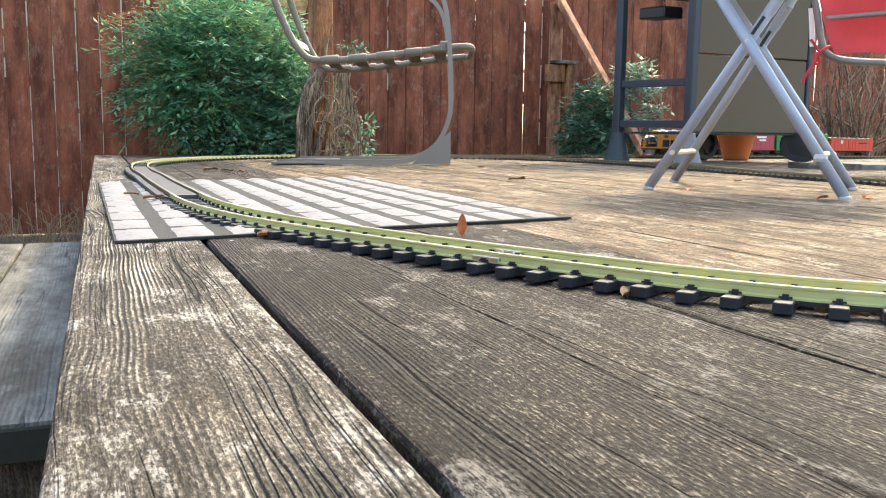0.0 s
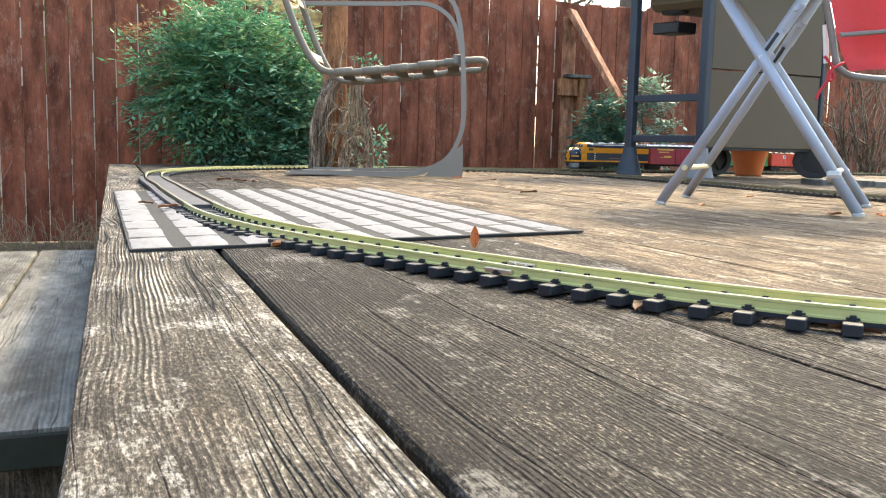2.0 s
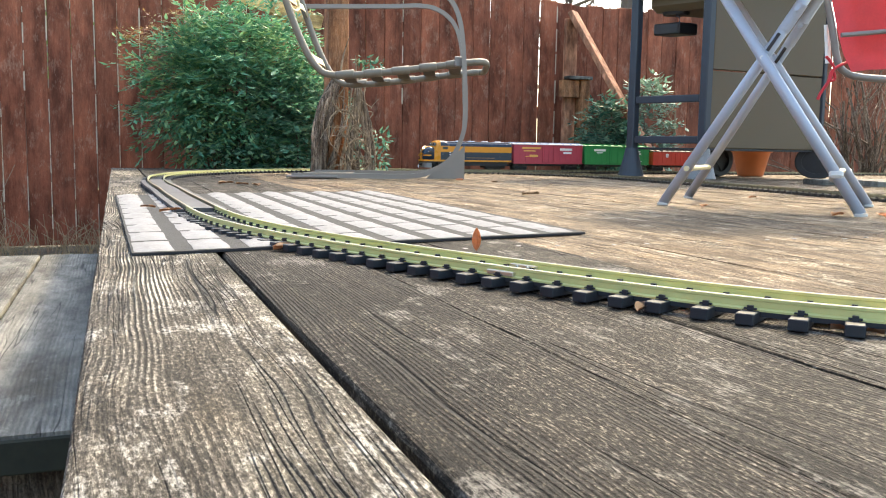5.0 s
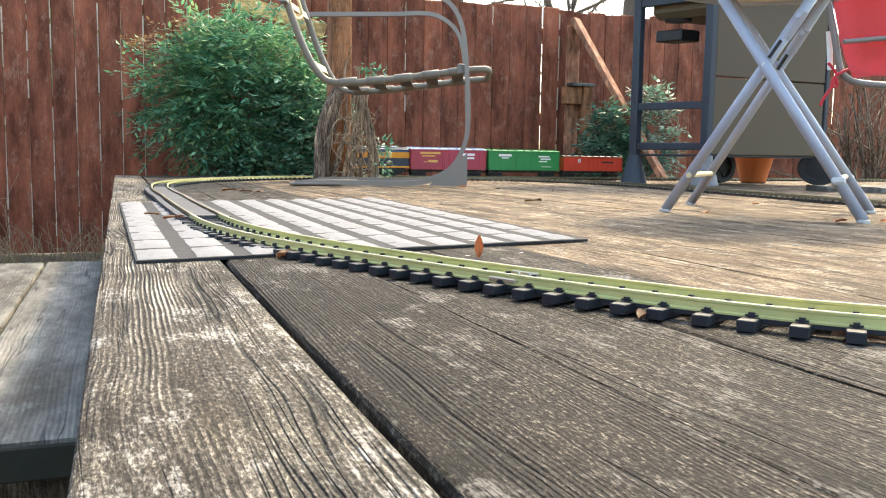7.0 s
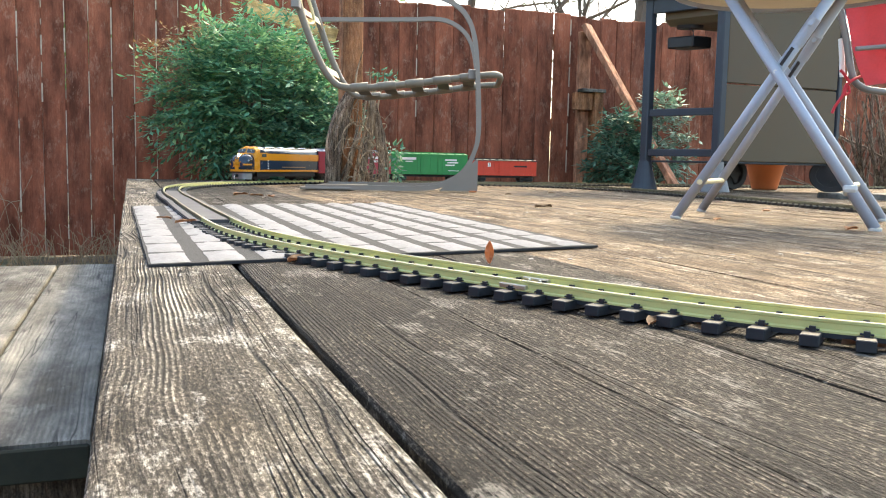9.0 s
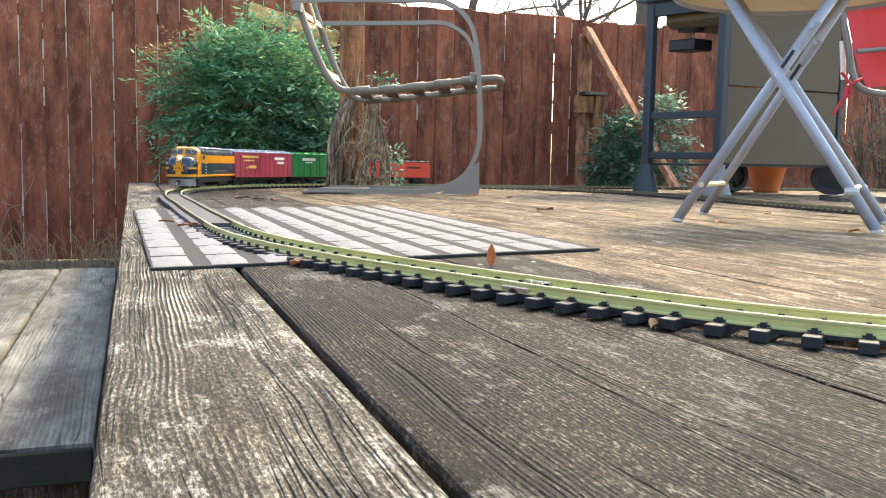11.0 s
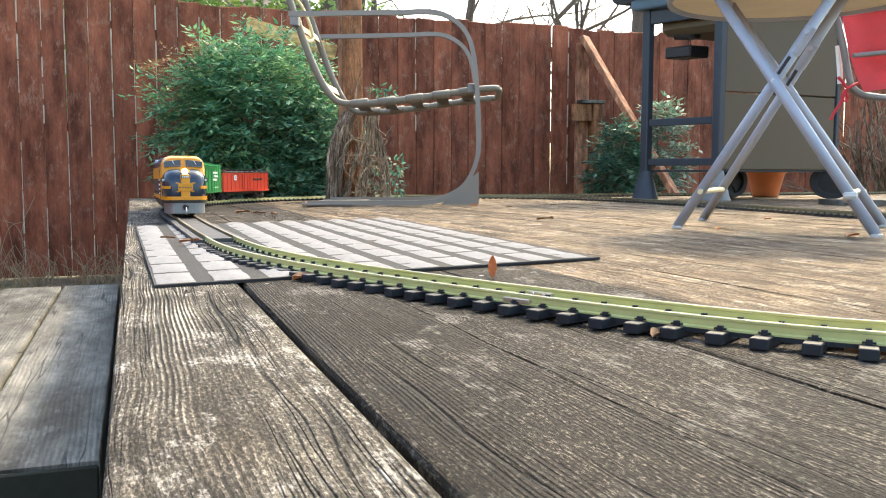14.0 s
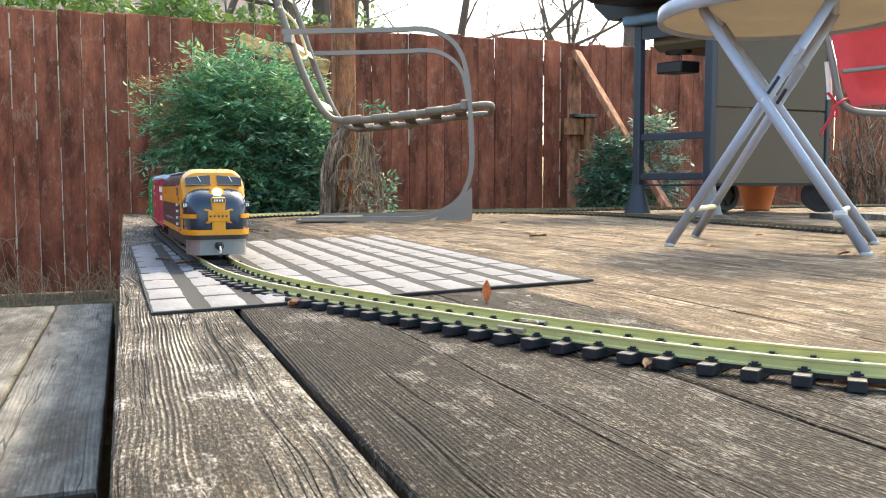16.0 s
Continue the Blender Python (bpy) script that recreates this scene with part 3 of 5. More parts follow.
# ---- mat ----
def doormat():
    c = [Vector((0.034, 1.010)), Vector((0.625, 1.135)), Vector((0.66, 2.27)), Vector((0.019, 2.09))]

    def at(u, v):
        a = c[0].lerp(c[1], u)
        b = c[3].lerp(c[2], u)
        return a.lerp(b, v)
    root = empty("doormat", "grey rubber doormat with raised off-white block pattern", "doormat")
    bm = bmesh.new()
    n = 24
    top, bot = [], []
    for j in range(n + 1):
        for i in range(n + 1):
            q = at(i / n, j / n)
            z = 0.0032 + 0.0008 * noise.noise(Vector((q.x * 9, q.y * 9, 0)))
            top.append(bm.verts.new((q.x, q.y, z)))
    for j in range(n):
        for i in range(n):
            bm.faces.new((top[j * (n + 1) + i], top[j * (n + 1) + i + 1], top[(j + 1) * (n + 1) + i + 1], top[(j + 1) * (n + 1) + i]))
    ext = bmesh.ops.extrude_face_region(bm, geom=list(bm.faces))
    for v in [g for g in ext["geom"] if isinstance(g, bmesh.types.BMVert)]:
        v.co.z = 0.0002
    part("backing", bm, M_MATGREY, root)
    rnd = random.Random(8)
    cols, rows = 10, 10
    for i in range(cols):
        for j in range(rows):
            u0, u1 = (i + 0.05) / cols, (i + 0.71) / cols
            off = (0.0 if i < 2 else 0.5 * (i % 2)) / rows
            v0, v1 = (j + 0.04) / rows + off, (j + 0.91) / rows + off
            if v1 > 1.04:
                v1 = 0.995
            spans = [(v0, v1)]
            if i % 2 and j == 0:
                spans.append((0.006, off - 0.004))
            for a, b in spans:
                if b - a < 0.02:
                    continue
                bm = bmesh.new()
                grid = []
                for s in range(5):
                    row = []
                    for r in range(4):
                        uu, vv = u0 + (u1 - u0) * r / 3, a + (b - a) * s / 4
                        q = at(uu + rnd.uniform(-0.0015, 0.0015), vv)
                        edge = r in (0, 3) or s in (0, 4)
                        row.append(bm.verts.new((q.x, q.y, 0.0036 if edge else 0.0068 + rnd.uniform(-0.0005, 0.0005))))
                    grid.append(row)
                for s in range(4):
                    for r in range(3):
                        bm.faces.new((grid[s][r], grid[s][r + 1], grid[s + 1][r + 1], grid[s + 1][r]))
                part("block", bm, M_MATWHITE, root, smooth=True)


doormat()


# ---- chair ----
def chair():
    o = Vector((0.655, 3.26, 0))
    d = Vector((1.265, 3.19, 0)) - o
    ang = math.degrees(math.atan2(d.y, d.x))
    L, W = d.length, 0.50
    root = empty("patio_chair", "taupe steel cantilever patio chair frame with its sling removed", "chair", m=pose(o.x, o.y, 0, 0, 0, ang))
    flat = [(-0.015, -0.0075), (0.015, -0.0075), (0.015, 0.0075), (-0.015, 0.0075)]
    for y in (0.0, W):
        pts = [(-0.03, y, 0.012), (0.2, y, 0.012), (L - 0.22, y, 0.012), (L - 0.13, y, 0.026), (L - 0.05, y, 0.075), (L - 0.005, y, 0.15), (L + 0.012, y, 0.24), (L + 0.005, y, 0.42), (L - 0.012, y, 0.58),
               (L - 0.05, y, 0.668), (L - 0.12, y, 0.716), (L - 0.2, y, 0.727), (0.3, y, 0.718), (-0.09, y, 0.696)]
        part("side_frame", sweep(bmesh.new(), smooth_path(pts, steps=6), [(-0.009, -0.009), (0.009, -0.009), (0.009, 0.009), (-0.009, 0.009)], up=(0, 1, 0)), M_CHAIR, root)
        bm = bmesh.new()
        tri = [(L - 0.14, 0.004), (L + 0.012, 0.004), (L + 0.012, 0.13)]
        for yy in (y - 0.004, y + 0.004):
            bm.faces.new([bm.verts.new((a, yy, b)) for a, b in tri])
        vs = list(bm.verts)
        for i in range(3):
            bm.faces.new((vs[i], vs[(i + 1) % 3], vs[3 + (i + 1) % 3], vs[3 + i]))
        part("gusset", bm, M_CHAIR, root)
        part("foot", boxed(L - 0.02, L + 0.008, y - 0.012, y + 0.012, 0, 0.006), M_TERRA if y == 0 else M_STRAP, root)
    bm = bmesh.new()
    box(bm, -0.05, 0.14, -0.012, W + 0.012, 0.004, 0.013, 0.002)
    part("base_plate", bm, M_CHAIR, root)
    # seat and back rail, one bent tube
    y0, y1 = 0.035, W - 0.035
    pts = []
    side = [(-0.20, 1.02), (-0.13, 0.86), (-0.07, 0.68), (-0.01, 0.52), (0.05, 0.415), (0.12, 0.382), (0.3, 0.398), (0.55, 0.436), (L + 0.05, 0.452)]
    for x, z in side:
        pts.append((x, y0, z))
    pts += [(L + 0.092, y0 + 0.03, 0.452), (L + 0.096, W / 2, 0.448), (L + 0.092, y1 - 0.03, 0.452)]
    for x, z in reversed(side):
        pts.append((x, y1, z))
    part("seat_frame", tube(bmesh.new(), smooth_path(pts, steps=6), 0.0135, 10, up=(0, 0.02, 1)), M_VINYL, root, smooth=True)
    part("top_rail", tubed([(-0.20, y0, 1.02), (-0.20, y1, 1.02)], 0.012), M_VINYL, root)
    for k in range(5):
        f = 0.14 + k * 0.105
        z = float(np.interp(f + 0.02, (0.12, 0.3, 0.55, L + 0.05), (0.382, 0.398, 0.436, 0.452)))
        bm = bmesh.new()
        sweep(bm, [(f + 0.02, y0, z + 0.004), (f + 0.02, W / 2, z - 0.012), (f + 0.02, y1, z + 0.004)], [(-0.024, -0.0015), (0.024, -0.0015), (0.024, 0.0015), (-0.024, 0.0015)])
        part("strap", bm, M_STRAP, root)
        for y in (y0, y1):
            part("strap_sleeve", tubed([(f - 0.014, y, z - 0.005), (f - 0.011, y, z - 0.0045), (f + 0.051, y, z + 0.0045), (f + 0.054, y, z + 0.005)], 0.0160, 14, scale=[0.88, 1, 1, 0.88]), M_VINYL, root, smooth=True)
    for k, (x, z) in enumerate(((0.015, 0.455), (-0.06, 0.66), (-0.135, 0.87))):
        part("back_strap", sweep(bmesh.new(), [(x, y0, z), (x + 0.03, W / 2, z - 0.01), (x, y1, z)], [(-0.014, -0.0015), (0.014, -0.0015), (0.014, 0.0015), (-0.014, 0.0015)], up=(0.9, 0, 0.4)), M_CREAM, root, "yellowed cream strap")
    loop = smooth_path([(-0.105, 0.02, 0.79), (-0.06, 0.1, 0.74), (-0.03, 0.14, 0.64), (-0.045, 0.08, 0.62), (-0.06, 0.03, 0.69)], steps=6)
    part("webbing_end", tubed(loop, 0.006, 6), M_CREAM, root, "loose yellowed webbing end")
    part("bracket", boxed(L - 0.035, L + 0.0, y0 - 0.024, y0 + 0.014, 0.43, 0.468, 0.003), M_GREYTUBE, root)
    part("bracket", boxed(-0.085, -0.055, -0.012, 0.03, 0.655, 0.687, 0.003), M_GREYTUBE, root)
    for ob in root.children:      # the far side stands a little forward of the near one
        for v in ob.data.vertices:
            v.co.x += 0.27 * v.co.y


chair()


# ---- folding table ----
def folding_table():
    A, B, C, D = (Vector(q) for q in ((1.145, 1.705, 0.0), (1.405, 1.965, 0.0), (1.355, 1.358, 0.0), (1.64, 1.61, 0.0)))
    root = empty("folding_table", "round folding side table on crossed blue-grey tube legs", "table")
    zt, zc = 0.505, 0.307
    r = 0.0107

    def top_of(p, q):
        """Upper end of the leg from foot p; the two crossed pairs lean towards each other."""
        if p is B:
            return top_of(A, C) + (B - A) * 0.5
        if p is D:
            return top_of(C, A) + (D - C) * 0.5
        k = zt / zc
        v = (p + q) / 2 - p
        return Vector((p.x + v.x * k, p.y + v.y * k, zt))
    off = (B - A).normalized() * 0.016
    for p, q in ((A, C), (B, D)):
        part("leg", tubed([p + off * 0.9 + Vector((0, 0, 0.004)), top_of(p, q) + off * 0.9], r, 14), M_BLUEGREY, root, smooth=True)
        part("leg", tubed([q + Vector((0, 0, 0.004)) - off * 0.9, top_of(q, p) - off * 0.9], r, 14), M_BLUEGREY, root, smooth=True)
        for f in (p + off * 0.9, q - off * 0.9):
            part("foot_cap", lathed([(0.0120, 0), (0.0124, 0.003), (0.0120, 0.006)], 14, Matrix.Translation(f)), M_WHITEPL, root)
        mid = p.lerp(top_of(p, q), zc / zt)
        n = off.normalized()
        rot = n.to_track_quat("Z", "Y").to_matrix().to_4x4()
        part("pivot_bolt", lathed([(0.0042, -0.025), (0.0042, 0.024), (0.002, 0.026)], 10, Matrix.Translation(Vector((mid.x, mid.y, zc))) @ rot), M_WHEEL, root)
        # sliding sleeve on the upper leg
        u = (top_of(p, q) - p).normalized()
        a = p + off * 0.9 + u * ((zc + 0.055) / u.z)
        part("slide_sleeve", tubed([a, a + u * 0.06], 0.0119, 14), M_BLUEGREY, root)
        part("slot", boxed(-0.002, 0.002, -0.003, 0.003, -0.02, 0.02, m=Matrix.Translation(p + u * ((zc + 0.03) / u.z) - off * 0.82) @ u.to_track_quat("Z", "Y").to_matrix().to_4x4()), M_BLACK, root)
        part("latch_knob", lathed([(0.005, -0.026), (0.005, -0.018), (0.003, -0.017), (0.003, 0.0)], 10, Matrix.Translation(a + u * 0.045) @ rot), M_BLUEGREY, root)
    part("cross_bar", tubed([A + (C - A) * 0.13 + Vector((0, 0, 0.082)), B + (D - B) * 0.13 + Vector((0, 0, 0.082))], 0.006, 8), M_CREAM, root, "yellowed crossbar sleeve")
    part("cross_bar", tubed([C + (A - C) * 0.13 + Vector((0, 0, 0.082)) - off, D + (B - D) * 0.13 + Vector((0, 0, 0.082)) - off], 0.006, 8), M_CREAM, root)
    for p, q in ((C, A), (D, B)):
        e = p + (q - p) * 0.12 + Vector((0, 0, 0.075)) - off * 0.9
        part("leg_clip", boxed(-0.014, 0.014, -0.013, 0.013, -0.008, 0.008, 0.004, m=Matrix.Translation(e) @ pose(0, 0, 0, 0, 25, 45)), M_WHITEPL, root, "white plastic leg clip")
    ctr = (A + B + C + D) / 4 + Vector((0.012, -0.012, 0))
    m = Matrix.Translation((ctr.x, ctr.y, 0))
    R = 0.268
    part("tabletop", lathed([(R - 0.006, zt + 0.004), (R - 0.006, zt + 0.022), (R - 0.02, zt + 0.026)], 64, m), M_TABLETOP, root, "cream underside of a round laminate top")
    prof = [(-0.004, -0.016), (0.004, -0.016), (0.006, 0.0), (0.004, 0.016), (-0.004, 0.016)]
    path = [(ctr.x + R * math.cos(2 * math.pi * i / 72), ctr.y + R * math.sin(2 * math.pi * i / 72), zt + 0.012) for i in range(72)]
    part("rim", sweep(bmesh.new(), path, prof, closed=True), M_BLUEGREY, root, smooth=True)
    tube_y = [top_of(C, A) - off * 0.9, top_of(D, B) - off * 0.9]
    part("top_bar", tubed([tube_y[0] + (tube_y[0] - tube_y[1]) * 0.05, tube_y[1] + (tube_y[1] - tube_y[0]) * 0.05], 0.008), M_BLUEGREY, root)
    tube_x = [top_of(A, C), top_of(B, D)]
    part("top_bar", tubed([tube_x[0], tube_x[1]], 0.008), M_BLUEGREY, root)


folding_table()


# ---- grill ----
def grill():
    P2 = Vector((2.615, 3.50, 0))
    s = Vector((-0.08, 0.997, 0))
    s.normalize()
    w = Vector((s.y, -s.x, 0))
    ang = math.degrees(math.atan2(w.y, w.x))
    root = empty("barbecue_grill", "slate-blue and olive-brown gas barbecue on a wheeled cart", "grill", m=pose(P2.x, P2.y, 0, 0, 0, ang))
    D, Wd, H = 0.36, 0.735, 0.93
    for y in (0.0, D):
        part("leg", boxed(-0.018, 0.018, y - 0.018, y + 0.018, 0.0, H, 0.004), M_GRILL, root)
        part("leg_foot", lathed([(0.055, 0), (0.05, 0.02), (0.032, 0.1), (0.026, 0.14)], 20, pose(0, y, 0)), M_GREYPL if y == 0 else M_GRILL, root)
    for z in (0.165, 0.36):
        part("side_rail", boxed(-0.012, 0.012, 0.02, D - 0.02, z, z + 0.035, 0.003), M_GRILL, root)
    part("top_rail", boxed(-0.014, 0.014, 0.02, D - 0.02, H - 0.07, H - 0.005, 0.003), M_GRILL, root)
    # cabinet panels
    part("panel", boxed(0.022, Wd, -0.010, 0.008, 0.145, 0.505, 0.003), M_OLIVE, root)
    part("panel", boxed(0.022, Wd, -0.012, 0.008, 0.511, H - 0.02, 0.003), M_OLIVE, root)
    part("panel", boxed(Wd - 0.01, Wd + 0.008, 0.008, D, 0.145, H - 0.02, 0.003), M_OLIVE, root)
    part("corner_post", boxed(Wd + 0.008, Wd + 0.03, -0.014, 0.02, 0.14, H - 0.02, 0.003), M_GRILL, root)
    part("floor_pan", boxed(0.02, Wd, 0.0, D, 0.135, 0.145, 0.002), M_GRILL, root)
    # side shelf, firebox and lid
    part("shelf", boxed(-0.06, Wd + 0.35, -0.05, D + 0.05, H, H + 0.05, 0.012, 2), M_GRILLTOP, root)
    bm = bmesh.new()
    lid = [(-0.12, 0.98), (-0.20, 1.06), (-0.22, 1.2), (-0.16, 1.36), (-0.02, 1.46), (0.2, 1.5), (0.42, 1.46), (0.56, 1.36), (0.62, 1.2), (0.6, 1.06), (0.52, 0.98)]
    a = [bm.verts.new((-0.02, y, z)) for y, z in lid]
    b = [bm.verts.new((Wd + 0.05, y, z)) for y, z in lid]
    bm.faces.new(a)
    bm.faces.new(list(reversed(b)))
    for i in range(len(lid)):
        j = (i + 1) % len(lid)
        bm.faces.new((a[i], a[j], b[j], b[i]))
    part("lid", bm, M_BLACK, root)
    part("lid_side", boxed(-0.3, -0.02, 0.05, 0.42, 1.02, 1.32, 0.05, 3), M_BLACK, root)
    # grease tray on a wire hanger
    part("drip_tray", boxed(0.03, 0.15, 0.17, 0.30, 0.69, 0.745, 0.006), M_BLACK, root)
    part("tray_hanger", tubed(smooth_path([(0.02, 0.16, 0.70), (0.02, 0.16, 0.76), (0.05, 0.2, 0.78), (0.09, 0.235, 0.82), (0.09, 0.235, 0.86)], steps=4), 0.003, 6), M_BLACK, root)
    part("firebox", boxed(0.03, Wd - 0.02, 0.02, D - 0.02, 0.80, H, 0.03), M_OLIVE, root)
    part("burner_outlet", lathed([(0.05, 0.785), (0.055, 0.80)], 20, pose(0.09, 0.235, 0)), M_BLACK, root)
    for y, r in ((-0.012, 0.088), (D + 0.02, 0.085)):
        hoop = [(0.87 * r * math.cos(2 * math.pi * q / 32), 0.87 * r * math.sin(2 * math.pi * q / 32), 0) for q in range(32)]
        tyre = sweep(bmesh.new(), hoop, [(-0.18 * r, -0.025), (0.08 * r, -0.028), (0.13 * r, -0.018), (0.13 * r, 0.018), (0.08 * r, 0.028), (-0.18 * r, 0.025)], closed=True)
        bmesh.ops.transform(tyre, matrix=pose(Wd + 0.0 if y < 0 else 0.58, y, r, 90, 0, -58 if y < 0 else 0), verts=tyre.verts)
        wheel = part("wheel", tyre, M_RUBBER, root)
        c = pose(Wd + 0.0 if y < 0 else 0.58, y, r, 90, 0, -58 if y < 0 else 0)
        part("hub", lathed([(r * 0.3, -0.02), (r * 0.3, 0.02)], 16, c), M_RUBBER, wheel)
        part("wheel_disc", lathed([(r * 0.8, -0.008), (r * 0.8, 0.008), (0, 0.008)], 24, c), M_RUBBER, wheel)
        for k in range(6):
            part("spoke", boxed(0.2 * r, 0.82 * r, -0.13 * r, 0.13 * r, -0.015, 0.015, m=c @ pose(0, 0, 0, 0, 0, 60 * k)), M_RUBBER, wheel)
    for ob in root.children_recursive:      # the cart stands a little askew
        for v in ob.data.vertices:
            v.co.x -= 0.38 * v.co.y


grill()


def flower_pot():
    prof = [(0.066, 0), (0.07, 0.01), (0.1, 0.13), (0.112, 0.134), (0.116, 0.17), (0.108, 0.17), (0.092, 0.13), (0.08, 0.1)]
    bm = lathed(prof, 32)
    thing("flower_pot", bm, M_TERRA, "orange terracotta flower pot standing behind the grill", "flower pot", m=pose(3.33, 4.01, 0), smooth=True)


flower_pot()


def red_chair():
    o = Vector((2.485, 2.61, 0))
    root = empty("folding_chair", "folded camp chair with red fabric and grey tube frame", "chair", m=pose(o.x, o.y, 0, 0, 0, -20))
    outline = smooth_path([(-0.06, 0, 0.78), (-0.01, 0, 0.60), (0.02, 0, 0.47), (0.05, 0, 0.425), (0.12, 0, 0.405), (0.3, 0, 0.40), (0.5, 0, 0.42), (0.58, 0, 0.5), (0.62, 0, 0.8), (0.6, 0, 0.95), (0.0, 0, 0.97), (-0.08, 0, 0.9)], True, 6)
    part("frame", tube(bmesh.new(), outline, 0.013, 10, True, up=(0, 1, 0)), M_GREYTUBE, root, smooth=True)
    bm = bmesh.new()
    rows = []
    for i in range(9):
        f = i / 8
        z = 0.422 + 0.52 * f
        x0 = 0.036 - 0.12 * f + 0.03 * (1 - f) ** 8
        row = []
        for j in range(9):
            g = j / 8
            row.append(bm.verts.new((x0 + (0.57 - x0) * g, -0.02 - 0.05 * math.sin(math.pi * g) * math.sin(math.pi * f), z + 0.012 * math.sin(g * 7))))
        rows.append(row)
    for a, b in zip(rows, rows[1:]):
        for j in range(8):
            bm.faces.new((a[j], a[j + 1], b[j + 1], b[j]))
    bmesh.ops.solidify(bm, geom=list(bm.faces), thickness=0.004)
    part("seat_fabric", bm, M_REDCLOTH, root, "stretched red fabric", smooth=True)
    part("plastic_sleeve", tubed([(0.0, 0.06, 0.60), (0.008, 0.06, 0.53), (0.014, 0.06, 0.46)], 0.010, 12), M_SLEEVE, root, "white plastic sleeve")
    part("brace_tube", tubed([(-0.005, -0.075, 0.545), (0.3, -0.085, 0.575), (0.62, -0.07, 0.6)], 0.0085), M_GREYTUBE, root)
    part("brace_tube", tubed([(-0.05, -0.075, 0.70), (0.3, -0.085, 0.73), (0.62, -0.07, 0.74)], 0.0085), M_GREYTUBE, root)
    for x in (0.50, 0.58):
        part("leg", tubed([(x, 0.03, 0.42), (x + 0.05, 0.25, 0.0)], 0.011), M_GREYTUBE, root)
        part("leg", tubed([(x, -0.03, 0.42), (x + 0.05, -0.25, 0.0)], 0.011), M_GREYTUBE, root)
    bm = bmesh.new()
    for pts in ([(0.045, -0.02, 0.455), (0.02, -0.03, 0.445), (-0.01, -0.035, 0.425), (-0.02, -0.035, 0.40)], [(0.0, -0.035, 0.43), (-0.02, -0.03, 0.46), (-0.035, -0.03, 0.475)],
                [(-0.01, -0.035, 0.42), (-0.025, -0.035, 0.38), (-0.045, -0.03, 0.345), (-0.055, -0.03, 0.32)], [(-0.005, -0.035, 0.42), (0.0, -0.035, 0.395), (-0.015, -0.035, 0.39), (-0.012, -0.035, 0.42)]):
        tube(bm, smooth_path(pts, steps=5), 0.0055, 7)
    part("tie_cord", bm, M_REDCORD, root, "knotted red tie cord")


red_chair()


def loose_planks():
    for i, (x, y, l, a, z) in enumerate(((2.68, 2.92, 1.3, -97, 0.0), (2.78, 2.76, 1.3, -96, 0.0))):
        thing("plank", board_mesh(0.14, l, 0.022, 0.003, 40 + i), M_STEP, "loose weathered grey plank lying on the deck", "plank", "loose planks", m=pose(x, y, z + 0.0225, 0, 0, a))


loose_planks()


# ---- posts, bush, vine and trees ----
def branch(bm, p, d, length, r, depth, rnd, droop=0.0, wig=0.25, kids=3, k=6):
    pts, sc = [p.copy()], [1.0]
    q, v = p.copy(), d.normalized()
    n = 5
    for i in range(n):
        v = (v + Vector((rnd.uniform(-1, 1), rnd.uniform(-1, 1), rnd.uniform(-1, 1))) * wig * 0.5 + Vector((0, 0, -droop))).normalized()
        q = q + v * length / n
        pts.append(q.copy())
        sc.append(1 - 0.6 * (i + 1) / n)
    tube(bm, pts, r, k, scale=sc)
    if depth > 0:
        for c in range(kids):
            i = rnd.randint(1, n)
            dv = (v + Vector((rnd.uniform(-1, 1), rnd.uniform(-1, 1), rnd.uniform(-0.4, 0.9))) * 0.9).normalized()
            branch(bm, pts[i], dv, length * rnd.uniform(0.5, 0.75), r * sc[i] * 0.6, depth - 1, rnd, droop, wig, kids, max(3, k - 1))


def leaf_cloud(verts, faces, c, rad, n, size, rnd, slim=0.4, up=0.35):
    """Pointed folded leaves scattered in an uneven shell."""
    for _ in range(n):
        d = Vector((rnd.gauss(0, 1), rnd.gauss(0, 1), rnd.gauss(0, 1))).normalized()
        f = rnd.random() ** 0.4
        p = Vector((c[0] + d.x * rad[0] * f, c[1] + d.y * rad[1] * f, c[2] + d.z * rad[2] * f))
        a = (d + Vector((rnd.uniform(-1, 1), rnd.uniform(-1, 1), rnd.uniform(-1, 0.6))) * 0.9 + Vector((0, 0, -up))).normalized()
        s = a.cross(Vector((rnd.uniform(-1, 1), rnd.uniform(-1, 1), rnd.uniform(0.2, 1)))).normalized()
        nn = a.cross(s)
        l = size * rnd.uniform(0.6, 1.3)
        w = l * slim
        b = len(verts)
        verts += [tuple(p), tuple(p + a * l * 0.45 + s * w * 0.5 + nn * l * 0.06), tuple(p + a * l), tuple(p + a * l * 0.45 - s * w * 0.5 + nn * l * 0.06), tuple(p + a * l * 0.5)]
        faces += [(b, b + 1, b + 2, b + 4), (b, b + 4, b + 2, b + 3)]


def leaves_object(name, verts, faces, mat, parent):
    me = bpy.data.meshes.new(name)
    me.from_pydata(verts, [], faces)
    me.materials.append(mat)
    ob = new(name, me)
    ob.parent = parent
    return ob


